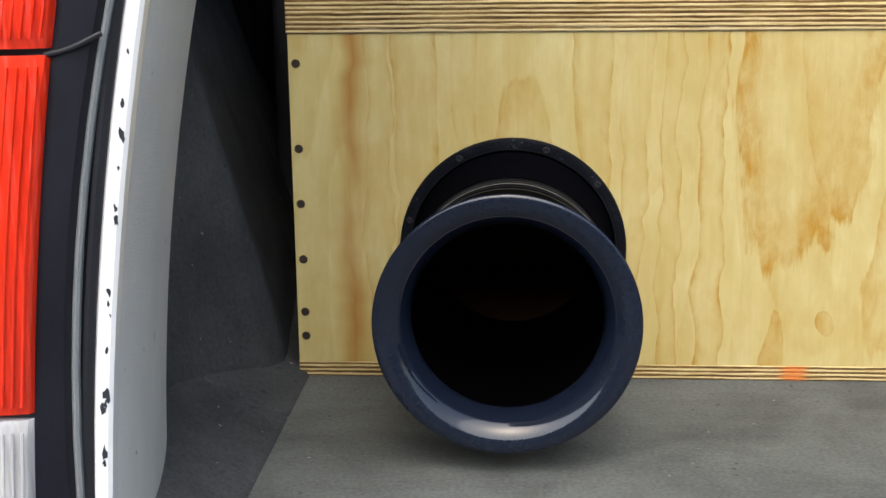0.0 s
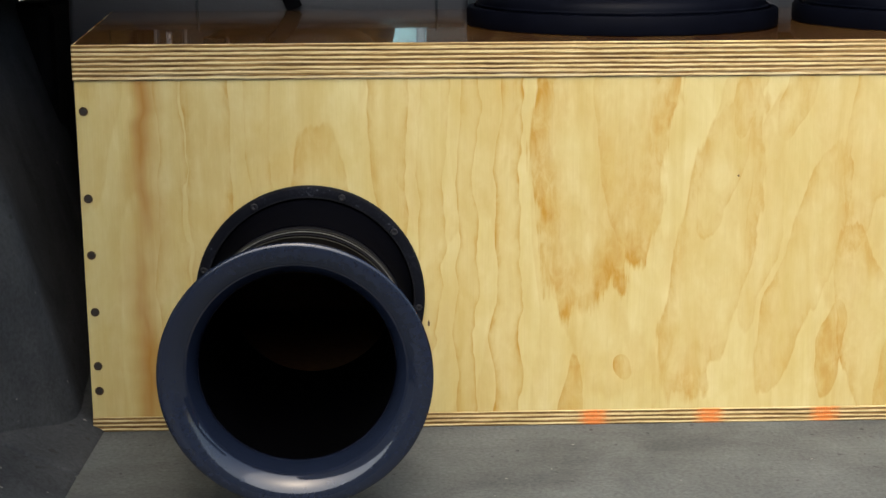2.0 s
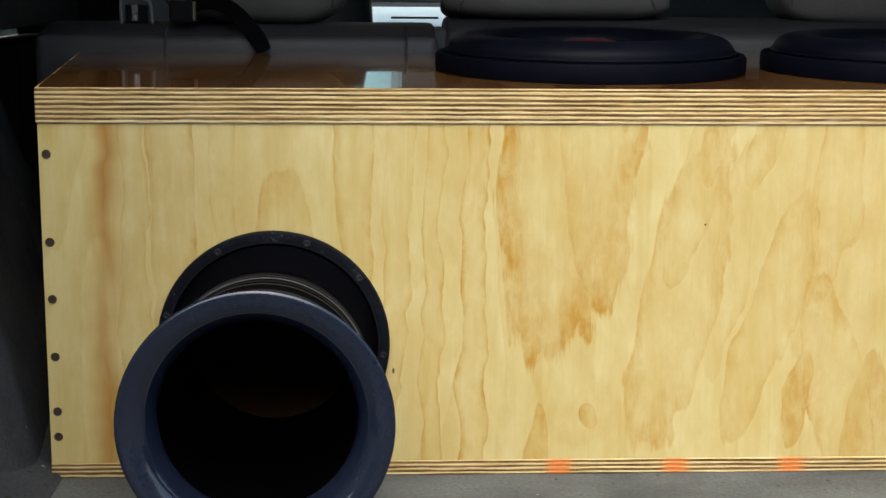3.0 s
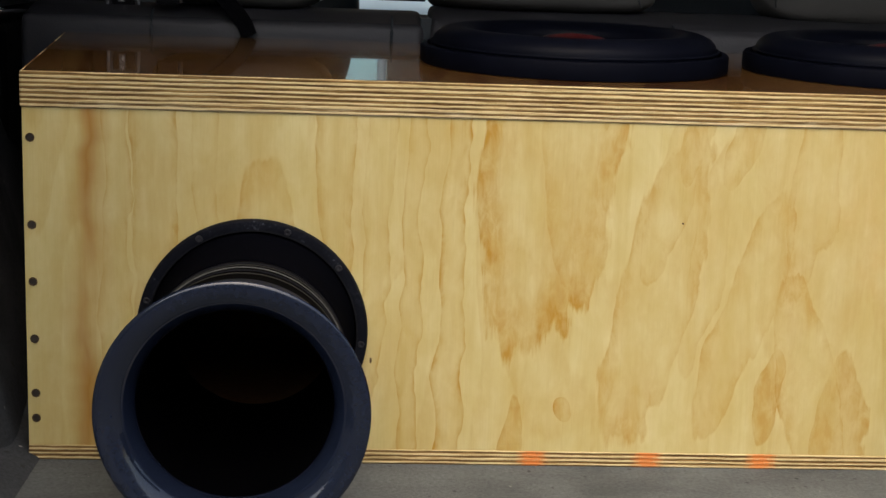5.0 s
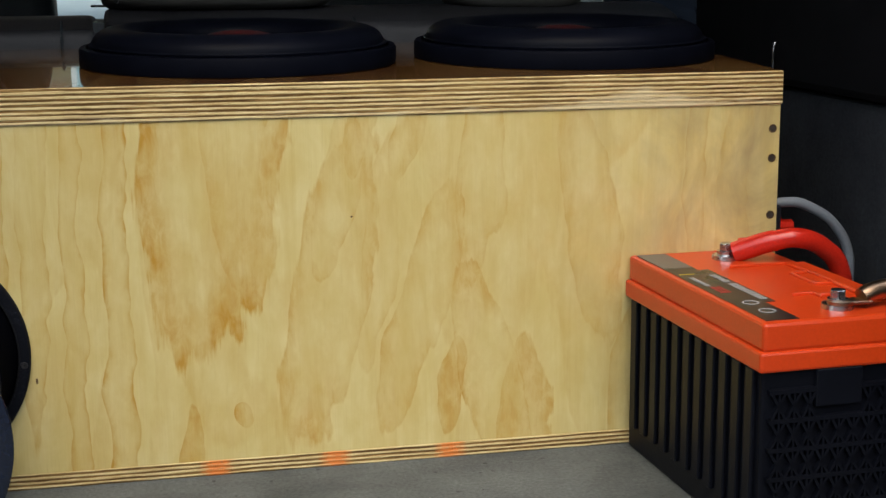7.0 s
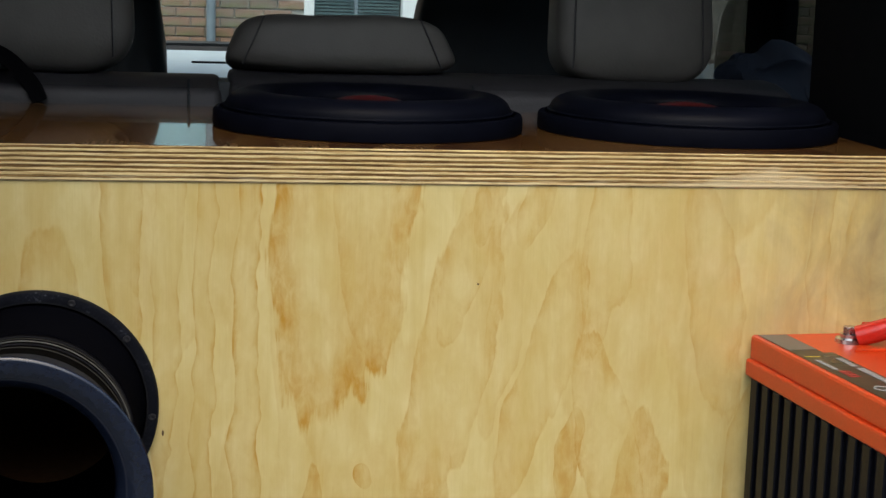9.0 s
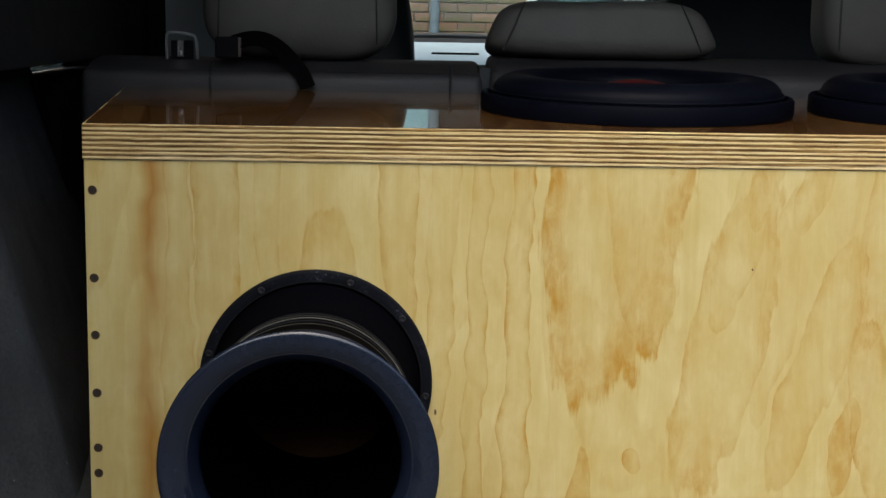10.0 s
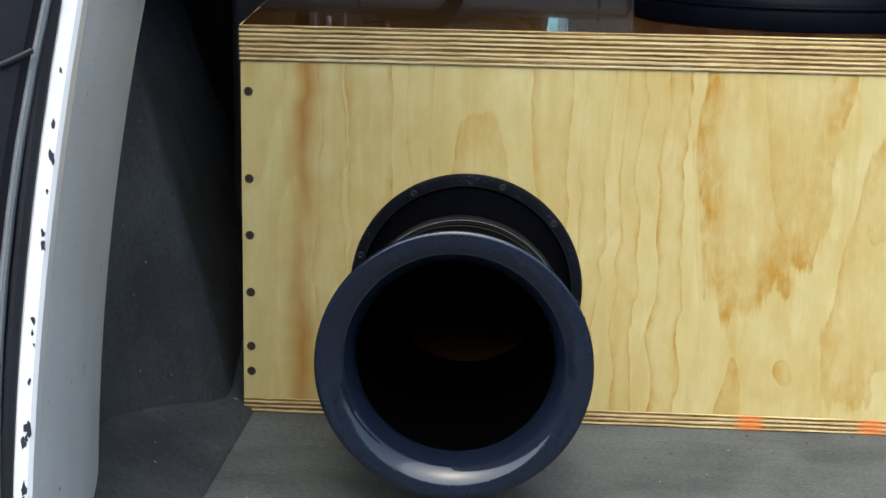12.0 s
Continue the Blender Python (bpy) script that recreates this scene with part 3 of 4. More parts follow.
    for name, x0, x1 in (("window_left", -0.235, -0.23), ("window_right", 1.53, 1.535)):
        d = part(name, box(x0, x1, 0.64, 2.79, 0.474, 1.046), TINTED)
        d.visible_shadow = False
        tagged(d, "dark tinted side window of the car", "car window", kind="structure")
    gate = part("tailgate", prism([(-0.14, 1.06), (-0.15, 1.12), (-0.38, 2.00), (-0.42, 1.99)], -0.22, 1.52, "x", 0.01), TRIM_DARK)
    tagged(gate, "raised tailgate above the open cargo bay", "tailgate", kind="structure")
    # Added behind the camera, never in view: it cuts off the low sky.
    op = part("unseen_back_wall", box(-14, 14, -9.3, -9.0, -0.75, 3.4), MORTAR)
    tagged(op, "unseen plain wall added behind the car", "wall", kind="structure")
    for x0, x1 in ((-0.27, -0.112), (1.536, 1.57)):
        p = part("pillar", box(x0, x1, 1.05, 1.25, -0.35, 1.05, 0.012, 3), TRIM_DARK)
        tagged(p, "dark trimmed door pillar inside the car", "pillar", kind="structure")
    # Out of view; added to block light from the right side of the bay.
    rc = part("occluder_right", box(1.34, 1.62, -0.70, -0.54, -0.30, 1.05, 0.03, 3), TRIM_DARK)
    tagged(rc, "unseen block at the right body corner that shades the right side", "car body", kind="structure")
    fl = part("floor_front", box(-0.26, 1.56, 0.71, 3.0, -0.38, -0.35), FLOOR_CARPET)
    tagged(fl, "dark carpet of the passenger footwell", "floor", kind="structure")


setting()


# ---- enclosure ----
def panel_with_hole(x0, x1, z0, z1, cx, cz, r, y0, y1, segs=64):
    """An upright panel with a round hole."""
    bm = bmesh.new()
    hole = [(cx + r * math.cos(2 * math.pi * k / segs), cz + r * math.sin(2 * math.pi * k / segs)) for k in range(segs)]
    rim = []
    for hx, hz in hole:
        dx, dz = hx - cx, hz - cz
        k = min(abs(((x1 if dx > 0 else x0) - cx) / dx) if abs(dx) > 1e-9 else 1e9, abs(((z1 if dz > 0 else z0) - cz) / dz) if abs(dz) > 1e-9 else 1e9)
        rim.append((cx + dx * k, cz + dz * k))
    for cx2, cz2 in ((x0, z0), (x1, z0), (x1, z1), (x0, z1)):
        near = min(range(segs), key=lambda i: (rim[i][0] - cx2) ** 2 + (rim[i][1] - cz2) ** 2)
        rim[near] = (cx2, cz2)
    a = [bm.verts.new((x, y0, z)) for x, z in rim]
    b = [bm.verts.new((x, y0, z)) for x, z in hole]
    c = [bm.verts.new((x, y1, z)) for x, z in hole]
    d = [bm.verts.new((x, y1, z)) for x, z in rim]
    for k in range(segs):
        n = (k + 1) % segs
        for p, q in ((a, b), (b, c), (c, d), (d, a)):
            bm.faces.new((p[k], p[n], q[n], q[k]))
    return bm


PORT_X, PORT_Z = 0.257, 0.159
TOP_RISE = 0.027  # the top board sits a little higher at the back


def enclosure():
    t = thing("speaker_box", "large varnished pine plywood speaker box filling the cargo bay", "speaker box")
    part("front_panel", panel_with_hole(0.0, 1.270, 0.018, 0.410, PORT_X, PORT_Z, 0.106, 0.0, 0.019), PLY_FACE, t)
    part("bottom_board", prism([(-0.0005, -0.0006), (1.2705, -0.0006), (1.29, 0.50), (-0.05, 0.50)], 0.0, 0.018, "z", 0.0008, 1), EDGE_LOW, t, "plywood board with layered sawn edge")
    board = prism([(-0.0015, -0.002), (1.272, -0.002), (1.2915, 0.50), (-0.0515, 0.50)], 0.410, 0.4497, "z", 0.0015)
    for v in board.verts:
        if v.co.z > 0.43:
            v.co.z += TOP_RISE * v.co.y
    part("top_board", board, EDGE_TOP, t, "doubled plywood board with layered sawn edge")
    face = prism([(0.0015, 0.0005), (1.2685, 0.0005), (1.288, 0.498), (-0.048, 0.498)], 0.4490, 0.4502, "z")
    for v in face.verts:
        v.co.z += TOP_RISE * v.co.y
    part("varnish_face", face, PLY_TOP, t, "glossy amber varnished top face")
    part("side_panel", prism([(-0.001, 0.02), (0.018, 0.02), (-0.032, 0.48), (-0.051, 0.48)], 0.018, 0.41), PLY_RAW_SHADED, t)
    part("side_panel", prism([(1.252, 0.02), (1.271, 0.02), (1.290, 0.48), (1.271, 0.48)], 0.018, 0.41), PLY_RAW_SHADED, t)
    # Sheet added over the bottom board; its darker colour stands for shade inside.
    part("inner_floor_sheet", box(0.02, 1.25, 0.021, 0.48, 0.0182, 0.0205), PLY_INNER_SHADED, t, "thin added sheet that darkens the box's inner floor")
    part("back_panel", box(-0.05, 1.288, 0.481, 0.5, 0.018, 0.41), PLY_RAW_SHADED, t)
    part("wood_knot", moved(disc(0.0022, -0.0006, 0.0005, 10), Matrix.Translation((0.393, 0, 0.126)) @ Matrix.Diagonal((0.6, 1, 1.6, 1))), HOLE, t, "tiny dark pin knot")
    part("wood_knot", moved(disc(0.0012, -0.0006, 0.0005, 8), Matrix.Translation((0.749, 0, 0.296))), HOLE, t, "tiny dark pin knot")
    screw_z = ((0.0085, 0.376), (0.0085, 0.277), (0.0085, 0.2115), (0.009, 0.1445), (0.009, 0.080), (0.009, 0.050), (1.261, 0.381), (1.261, 0.3455), (1.2615, 0.276))
    for x, z in screw_z:
        h = part("screw", moved(lathe([(0.0052, -0.0004), (0.0049, -0.0012), (0.0040, -0.0003), (0.0036, 0.0)], 20, "y"), Matrix.Translation((x, 0, z))), HOLE, t, "countersunk screw hole")
        part("screw_head", moved(disc(0.0038, -0.0007, 0.0, 16), Matrix.Translation((x, 0, z))), SCREW, h)
    return t


enclosure()


# ---- port tube ----
def port():
    t = thing("port_tube", "black flared round port tube screwed to the plywood box", "port tube", (PORT_X, 0, PORT_Z))
    t.rotation_euler = (radians(0.6), 0, radians(0.5))
    prof = [(0.106, 0.0), (0.1300, -0.0004), (0.1300, -0.0090), (0.1180, -0.0090), (0.1172, -0.0075)]
    prof += [(0.1168 - 0.0086 * (1 - (1 - k / 10) ** 2.2), -0.0070 - 0.103 * k / 10) for k in range(1, 11)]
    prof += [(0.1025, -0.110), (0.1018, -0.02)]
    fl = part("mounting_flange", lathe(prof, 128, "y"), PORT_SCUFF, t, "scuffed black plastic flange", True)
    rim = [(0.1195, -0.0088), (0.1302, -0.0004), (0.1315, -0.0012), (0.1318, -0.0040), (0.1313, -0.0105), (0.1298, -0.0126), (0.1280, -0.0131), (0.1206, -0.0134), (0.1190, -0.0128), (0.1180, -0.0100)]
    part("rim", lathe(rim, 128, "y"), RIM_SCUFF, fl, "raised scuffed rim", True)
    part("worn_edge", lathe([(0.1204, -0.0130), (0.1203, -0.0139), (0.1192, -0.0139), (0.1184, -0.0128), (0.1182, -0.0110)], 128, "y"), SCUFF_EDGE, fl, "rubbed pale edge", True)
    for a in (119, 72, 39, -5, -50, -95, -140, 163):
        m = Matrix.Translation((0.1248 * math.cos(radians(a)), -0.0132, 0.1248 * math.sin(radians(a))))
        part("screw", moved(lathe([(0.0040, 0.0), (0.0038, -0.0012), (0.0028, -0.0016), (0.0006, -0.0009)], 18, "y"), m), SCREW_BLACK, fl, "black cross-head screw", True)
    part("tube", lathe([(0.1066, -0.105), (0.1068, -0.225), (0.1024, -0.225), (0.1024, -0.105)], 128, "y"), TUBE_WORN, t, "worn tube between the flares", True)
    part("inner_sleeve", lathe([(0.0962, 0.024), (0.0956, -0.270), (0.0985, -0.268), (0.1010, 0.024)], 128, "y"), THROAT_SHADE, t, "matt black inside of the tube, deepened in colour for its shade", True)
    for y, r, thick, mat in ((-0.1220, 0.1082, 0.0014, SCUFF_EDGE), (-0.1310, 0.1079, 0.0008, PALE_WEAR), (-0.1420, 0.1078, 0.0007, GREY_GLUE), (-0.1540, 0.1078, 0.0012, SCUFF_EDGE), (-0.1680, 0.1077, 0.0007, PALE_WEAR)):
        bead = [(r - thick + thick * math.cos(a), y + thick * math.sin(a)) for a in [2 * math.pi * k / 8 for k in range(8)]]
        bm = lathe(bead, 128, "y")
        for v in bm.verts:
            v.co.y += 0.0012 * noise.noise(Vector((v.co.x * 22, y * 300, v.co.z * 22)))
        part("glue_bead", bm, mat, t, "thin worn bead round the tube", True)
    # near flare: trumpet outside, then one broad rolled lip that runs into the throat
    out = [(0.1085 + 0.0222 * (k / 12) ** 2.4, -0.200 - 0.104 * k / 12) for k in range(13)]
    part("flare", lathe(out + [(0.1312, -0.3056), (0.1300, -0.3058), (0.1240, -0.3000), (0.1070, -0.235)], 160, "y"), PORT_MATT, t, "satin black flared end", True)
    mouth = [(0.1308, -0.3048), (0.1313, -0.3058), (0.1308, -0.3069)]
    mouth += [(0.0955 + 0.0348 * (1 - math.sin(math.pi / 2 * (0.02 + 0.98 * k / 30))), -0.3105 + 0.040 * (1 - math.cos(math.pi / 2 * (0.02 + 0.98 * k / 30))) + 0.0026 * (1 - k / 30) ** 6) for k in range(31)]
    part("flare_mouth", lathe(mouth + [(0.0962, -0.267), (0.1000, -0.264), (0.1235, -0.2990)], 160, "y"), PORT_BLACK, t, "glossy black rolled mouth", True)
    return t


port()


# ---- subwoofers ----
def subwoofer(x, y, first=None):
    if first:
        return copy_thing(first, Matrix.Translation((x, y, 0.4512 + TOP_RISE * y)) @ Matrix.Rotation(TOP_RISE, 4, "X"))
    t = thing("subwoofer", "large black subwoofer with red cap, face up in the box", "subwoofer", (x, y, 0.4512 + TOP_RISE * y), "subwoofers on the box")
    t.rotation_euler.x = TOP_RISE
    part("basket_ring", lathe([(0.15, 0.0), (0.1968, 0.0), (0.1975, 0.003), (0.1972, 0.0185), (0.1950, 0.0215), (0.1885, 0.0222), (0.1874, 0.0165), (0.15, 0.0162)], 128), SUB_FRAME, t, "", True)
    gasket = [(0.1800, 0.0163), (0.1800, 0.0212), (0.1848, 0.0222), (0.1856, 0.0245), (0.1840, 0.0262)]
    roll = [(0.151 + 0.0305 * math.cos(a), 0.0255 + 0.020 * math.sin(a)) for a in [math.pi * k / 18 for k in range(19)]]
    part("surround", lathe(gasket + roll + [(0.120, 0.020), (0.15, 0.0190)], 128), RUBBER, t, "black rubber roll surround", True)
    part("cone", lathe([(0.1215, 0.0225), (0.075, -0.006), (0.074, -0.009), (0.1215, 0.018)], 96), CONE, t, "", True)
    cap = [(0.0005, 0.0395)] + [(0.080 * math.sin(a), 0.001 + 0.0385 * math.cos(a)) for a in [math.pi / 2 * k / 10 for k in range(1, 11)]] + [(0.078, -0.008), (0.0005, 0.020)]
    part("dust_cap", lathe(cap, 72), RED_CAP, t, "dark red domed dust cap", True)
    return t


SUB = subwoofer(0.647, 0.243)
subwoofer(1.072, 0.243, SUB)


# ---- battery ----
def battery():
    t = thing("battery", "car battery with orange lid and black ribbed case", "battery", (1.0765, -0.009, 0.0))
    t.rotation_euler = (0, 0, radians(2.6))
    L, W, H = 0.345, 0.182, 0.188
    part("case", prism([(0.006, 0.0), (W - 0.006, 0.0), (W - 0.006, -L + 0.006), (0.006, -L + 0.006)], 0.0005, H + 0.01, "z", 0.003), BATT_BLACK, t)
    for k in range(11):
        y = -0.022 - k * 0.0298
        part("rib", box(0.001, 0.0062, y - 0.0085, y + 0.0085, 0.030, H - 0.002, 0.0012, 1), BATT_BLACK, t)
    # moulded lattice on the short end
    for r in range(5):
        z = 0.166 - r * 0.030
        part("rail", box(0.012, W - 0.012, -L - 0.0005, -L + 0.0065, z - 0.0022, z + 0.0022), BATT_BLACK, t)
    for r in range(4):
        for c in range(9):
            if r == 0 and c in (3, 4, 5):
                continue
            x, z = 0.018 + c * 0.0165, 0.151 - r * 0.030
            for s in (-1, 1):
                bm = box(-0.0014, 0.0014, -L - 0.0002, -L + 0.0065, -0.0145, 0.0145)
                bm.transform(Matrix.Translation((x + 0.004, 0, z)) @ Matrix.Rotation(s * 0.5, 4, "Y"))
                part("lattice_bar", bm, BATT_BLACK, t)
            part("lattice_bar", box(x + 0.0035, x + 0.0057, -L - 0.0001, -L + 0.0065, z - 0.0135, z + 0.0135), BATT_BLACK, t)
    part("date_plate", box(0.062, 0.112, -L - 0.001, -L + 0.0065, 0.148, 0.186, 0.001, 1), BATT_BLACK, t)
    lid = part("lid", prism([(0.0, 0.004), (W, 0.004), (W, -L - 0.001), (0.0, -L - 0.001)], H - 0.002, H + 0.019, "z", 0.003), BATT_ORANGE, t, "orange plastic lid")
    part("lid_top", prism([(0.004, 0.003), (W - 0.004, 0.003), (W - 0.004, -L + 0.002), (0.004, -L + 0.002)], H + 0.018, H + 0.048, "z", 0.004), BATT_ORANGE, lid)
    z = H + 0.0482
    for x0, x1, y0, y1 in ((0.085, 0.156, -0.101, -0.098), (0.153, 0.156, -0.148, -0.101), (0.136, 0.156, -0.151, -0.148), (0.133, 0.136, -0.205, -0.148), (0.133, 0.156, -0.208, -0.205), (0.153, 0.156, -0.270, -0.208), (0.086, 0.112, -0.246, -0.243), (0.109, 0.112, -0.262, -0.246), (0.112, 0.128, -0.256, -0.253)):
        part("ridge", box(x0, x1, y0, y1, z - 0.001, z + 0.0032, 0.001, 1), BATT_ORANGE, lid)
    part("catch", box(0.158, W - 0.004, -0.290, -0.100, z - 0.001, z + 0.0025, 0.001, 1), BATT_ORANGE, lid)
    st = part("sticker", box(0.010, 0.046, -L + 0.010, -0.006, z, z + 0.0004), BATT_STICKER, t, "black printed sticker")
    part("sticker_flag", box(0.0462, 0.058, -0.262, -0.100, z, z + 0.0004), BATT_STICKER, st)
    part("sticker_end", box(0.010, 0.046, -0.085, -0.006, z + 0.0002, z + 0.0007), STICKER_GREY, st)
    for x0, x1, y0, y1, mat in ((0.046, 0.055, -0.252, -0.175, PRINT_WHITE), (0.046, 0.053, -0.168, -0.128, PRINT_WHITE), (0.020, 0.032, -0.215, -0.185, PRINT_RED), (0.018, 0.024, -0.180, -0.135, PRINT_WHITE), (0.014, 0.032, -0.122, -0.118, PRINT_YELLOW)):
        n = max(1, int((y1 - y0) / 0.0085))
        for k in range(n):
            a = y0 + (y1 - y0) * k / n
            part("print_bar", box(x0, x1, a + 0.0012, a + (y1 - y0) / n - 0.0012, z + 0.0004, z + 0.0009), mat, st)
    for y in (-0.262, -0.298):
        part("print_ring", moved(lathe([(0.009, 0.0), (0.009, 0.0005), (0.0068, 0.0005), (0.0068, 0.0)], 24), Matrix.Translation((0.030, y, z + 0.0004))), PRINT_WHITE, st)
    for y in (-0.050, -0.305):
        term = part("terminal", moved(lathe([(0.0165, 0.0), (0.016, 0.005), (0.0105, 0.006), (0.0105, 0.010), (0.0005, 0.010)], 32), Matrix.Translation((0.104, y, z))), CHROME, t, "steel terminal with washers", True)
        part("bolt_head", moved(prism([(0.0085 * math.cos(radians(60 * k)), 0.0085 * math.sin(radians(60 * k))) for k in range(6)], 0.010, 0.019, "z", 0.0008, 1), Matrix.Translation((0.104, y, z))), CHROME, term)
    return t


battery()


# ---- cables ----
def cables():
    t = thing("red_power_cable", "thick red power cable clamped to the battery terminal", "cable")
    part("jacket", tube([(1.203, -0.068, 0.249), (1.225, -0.080, 0.259), (1.255, -0.088, 0.264), (1.287, -0.088, 0.252), (1.314, -0.085, 0.218), (1.325, -0.08, 0.12), (1.33, -0.08, 0.02)], 0.0118), RED_WIRE, t, "", True)
    part("boot", tube([(1.190, -0.061, 0.2445), (1.202, -0.068, 0.250), (1.220, -0.078, 0.258), (1.232, -0.082, 0.261)], 0.0126), RED_WIRE, t, "crimped red boot", True)
    part("boot_tab", box(1.196, 1.214, -0.062, -0.054, 0.252, 0.261, 0.002), RED_WIRE, t)
    t2 = thing("grey_power_cable", "grey cable looping down behind the battery", "cable")
    part("jacket", tube([(1.270, 0.03, 0.282), (1.290, 0.02, 0.287), (1.316, 0.02, 0.283), (1.355, 0.02, 0.259), (1.379, 0.02, 0.216), (1.380, 0.02, 0.14), (1.380, 0.0, 0.02)], 0.0062), GREY_WIRE, t2, "", True)
    t3 = thing("black_power_cable", "black cable with bare copper lug on the battery", "cable")
    part("copper_lug", tube([(1.218, -0.3135, 0.2465), (1.228, -0.312, 0.2505), (1.244, -0.310, 0.2535), (1.256, -0.309, 0.2545)], 0.0098), COPPER, t3, "bare copper cable lug", True)
    part("lug_tongue", moved(box(1.190, 1.226, -0.0095, 0.0095, -0.0018, 0.0018, 0.001, 1), Matrix.Translation((0, -0.3135, 0.2432))), COPPER, t3)
    part("lug_eye", moved(lathe([(0.0135, 0.0), (0.0135, 0.003), (0.006, 0.003), (0.006, 0.0)], 28), Matrix.Translation((1.195, -0.3135, 0.2415))), COPPER, t3, "", True)
    part("jacket", tube([(1.254, -0.309, 0.2545), (1.272, -0.306, 0.252), (1.296, -0.295, 0.225), (1.318, -0.28, 0.15), (1.33, -0.27, 0.02)], 0.0108), BLACK_WIRE, t3, "", True)
    t4 = thing("terminal_cup", "black speaker terminal cup with red posts on the box side", "terminal cup")
    part("plate", box(1.272, 1.282, 0.01, 0.10, 0.225, 0.285, 0.003), BODY_BLACK, t4)
    for y in (0.03, 0.065):
        part("binding_post", moved(prism([(0.009 * math.cos(radians(45 * k)), 0.009 * math.sin(radians(45 * k))) for k in range(8)], 1.28, 1.305, "x", 0.001, 1), Matrix.Translation((0, y, 0.255))), RED_WIRE, t4)


cables()


# ---- rear bench seat ----
def headrest(x, y, z, sx, sy, sz, label, lean=-8, soft=0.52, taper=0.02):
    t = thing("headrest", label, "headrest", (x, y, z), "headrests of the rear bench")
    pad = cushion(sx, sy, sz, soft, 0.42)
    for v in pad.verts:
        v.co.x *= 1 - taper * v.co.z / sz
    pad.transform(Matrix.Rotation(radians(lean), 4, "X"))
    p = part("pad", pad, HEAD, t, "", True)
    for side in (-0.80, 0.80):
        line = [(side * sx * (1 - taper * h), -sy * 0.985 * (1 - 0.10 * h * h), h * sz * 0.82) for h in (-1, -0.5, 0, 0.5, 1)]
        part("seam", moved(tube(line, 0.0014, 6, 6), Matrix.Rotation(radians(lean), 4, "X")), SEAT, p, "", True)
    for dx in (-0.06, 0.06):
        part("post", moved(disc(0.006, -sz - 0.05, -sz + 0.02, 12, "z"), Matrix.Translation((dx, 0, 0))), CHROME, t, "", True)
    return t


def bench():
    t = thing("rear_bench_seat", "dark grey leather rear bench seat behind the speaker box", "car seat")
    for x0, x1, low in ((-0.12, 0.466, 0.010), (0.477, 1.35, 0.0)):
        prof = [(0.535, -0.30), (0.525, 0.455), (0.530, 0.488), (0.548, 0.500), (0.60, 0.512), (0.66, 0.515), (0.71, 0.49), (0.73, 0.40), (0.80, -0.30)]
        prof = [(a, b - low if b > 0.49 else b) for a, b in prof]
        back = prism(prof, x0, x1, "x", 0.012, 3)
        part("seat_back", back, SEAT, t, "", True)
    part("gap_liner", box(0.462, 0.478, 0.545, 0.70, -0.2, 0.497), SEAT_DARK, t)
    for x in (0.069, 0.419, 0.84):
        part("seam", tube([(x, 0.5245, 0.452), (x, 0.5275, 0.485), (x, 0.545, 0.4985)], 0.0022, 6, 4), SEAT_DARK, t)
    part("rear_strip", tube([(0.50, 0.523, 0.458), (1.33, 0.523, 0.458)], 0.0016, 8, 6), SEAL_GREY, t)
    headrest(0.192, 0.635, 0.606, 0.145, 0.055, 0.104, "tall grey leather headrest raised on the bench")
    headrest(0.646, 0.625, 0.552, 0.166, 0.058, 0.044, "low wide grey leather headrest in the bench middle", -8, 0.48, 0.12)
    headrest(1.106, 0.635, 0.606, 0.128, 0.055, 0.104, "tall grey leather headrest raised on the bench")


bench()


def seat_belt():
    t = thing("seat_belt", "black seat belt strap lying over the bench top", "seat belt")
    web = [(-0.0115, 0.0014), (0.0115, 0.0014), (0.0115, -0.0014), (-0.0115, -0.0014)]
    part("webbing", sweep(curve_points([(0.098, 0.552, 0.528), (0.125, 0.550, 0.535), (0.147, 0.545, 0.533), (0.168, 0.537, 0.522), (0.187, 0.527, 0.504), (0.203, 0.519, 0.485), (0.212, 0.514, 0.466)]), web, (0, -1, 0.5)), WEB, t)
    part("tongue", box(0.074, 0.108, 0.538, 0.554, 0.506, 0.537, 0.003), TRIM_DARK, t)
    part("tongue_rim", box(0.108, 0.1115, 0.539, 0.550, 0.508, 0.536, 0.001, 1), STICKER_GREY, t)
    b = thing("belt_buckle", "steel belt buckle plate standing beside the headrest", "buckle")
    part("frame", tube([(-0.006, 0.602, 0.500), (-0.006, 0.602, 0.535), (0.002, 0.602, 0.541), (0.030, 0.602, 0.538), (0.038, 0.602, 0.530), (0.040, 0.602, 0.500)], 0.0022, 8, 6), SEAL_GREY, b, "", True)
    part("latch", box(0.000, 0.034, 0.600, 0.606, 0.498, 0.530, 0.002), TRIM_DARK, b)
    part("plate", box(0.010, 0.020, 0.5975, 0.5995, 0.505, 0.530, 0.001, 1), CHROME, b)


seat_belt()


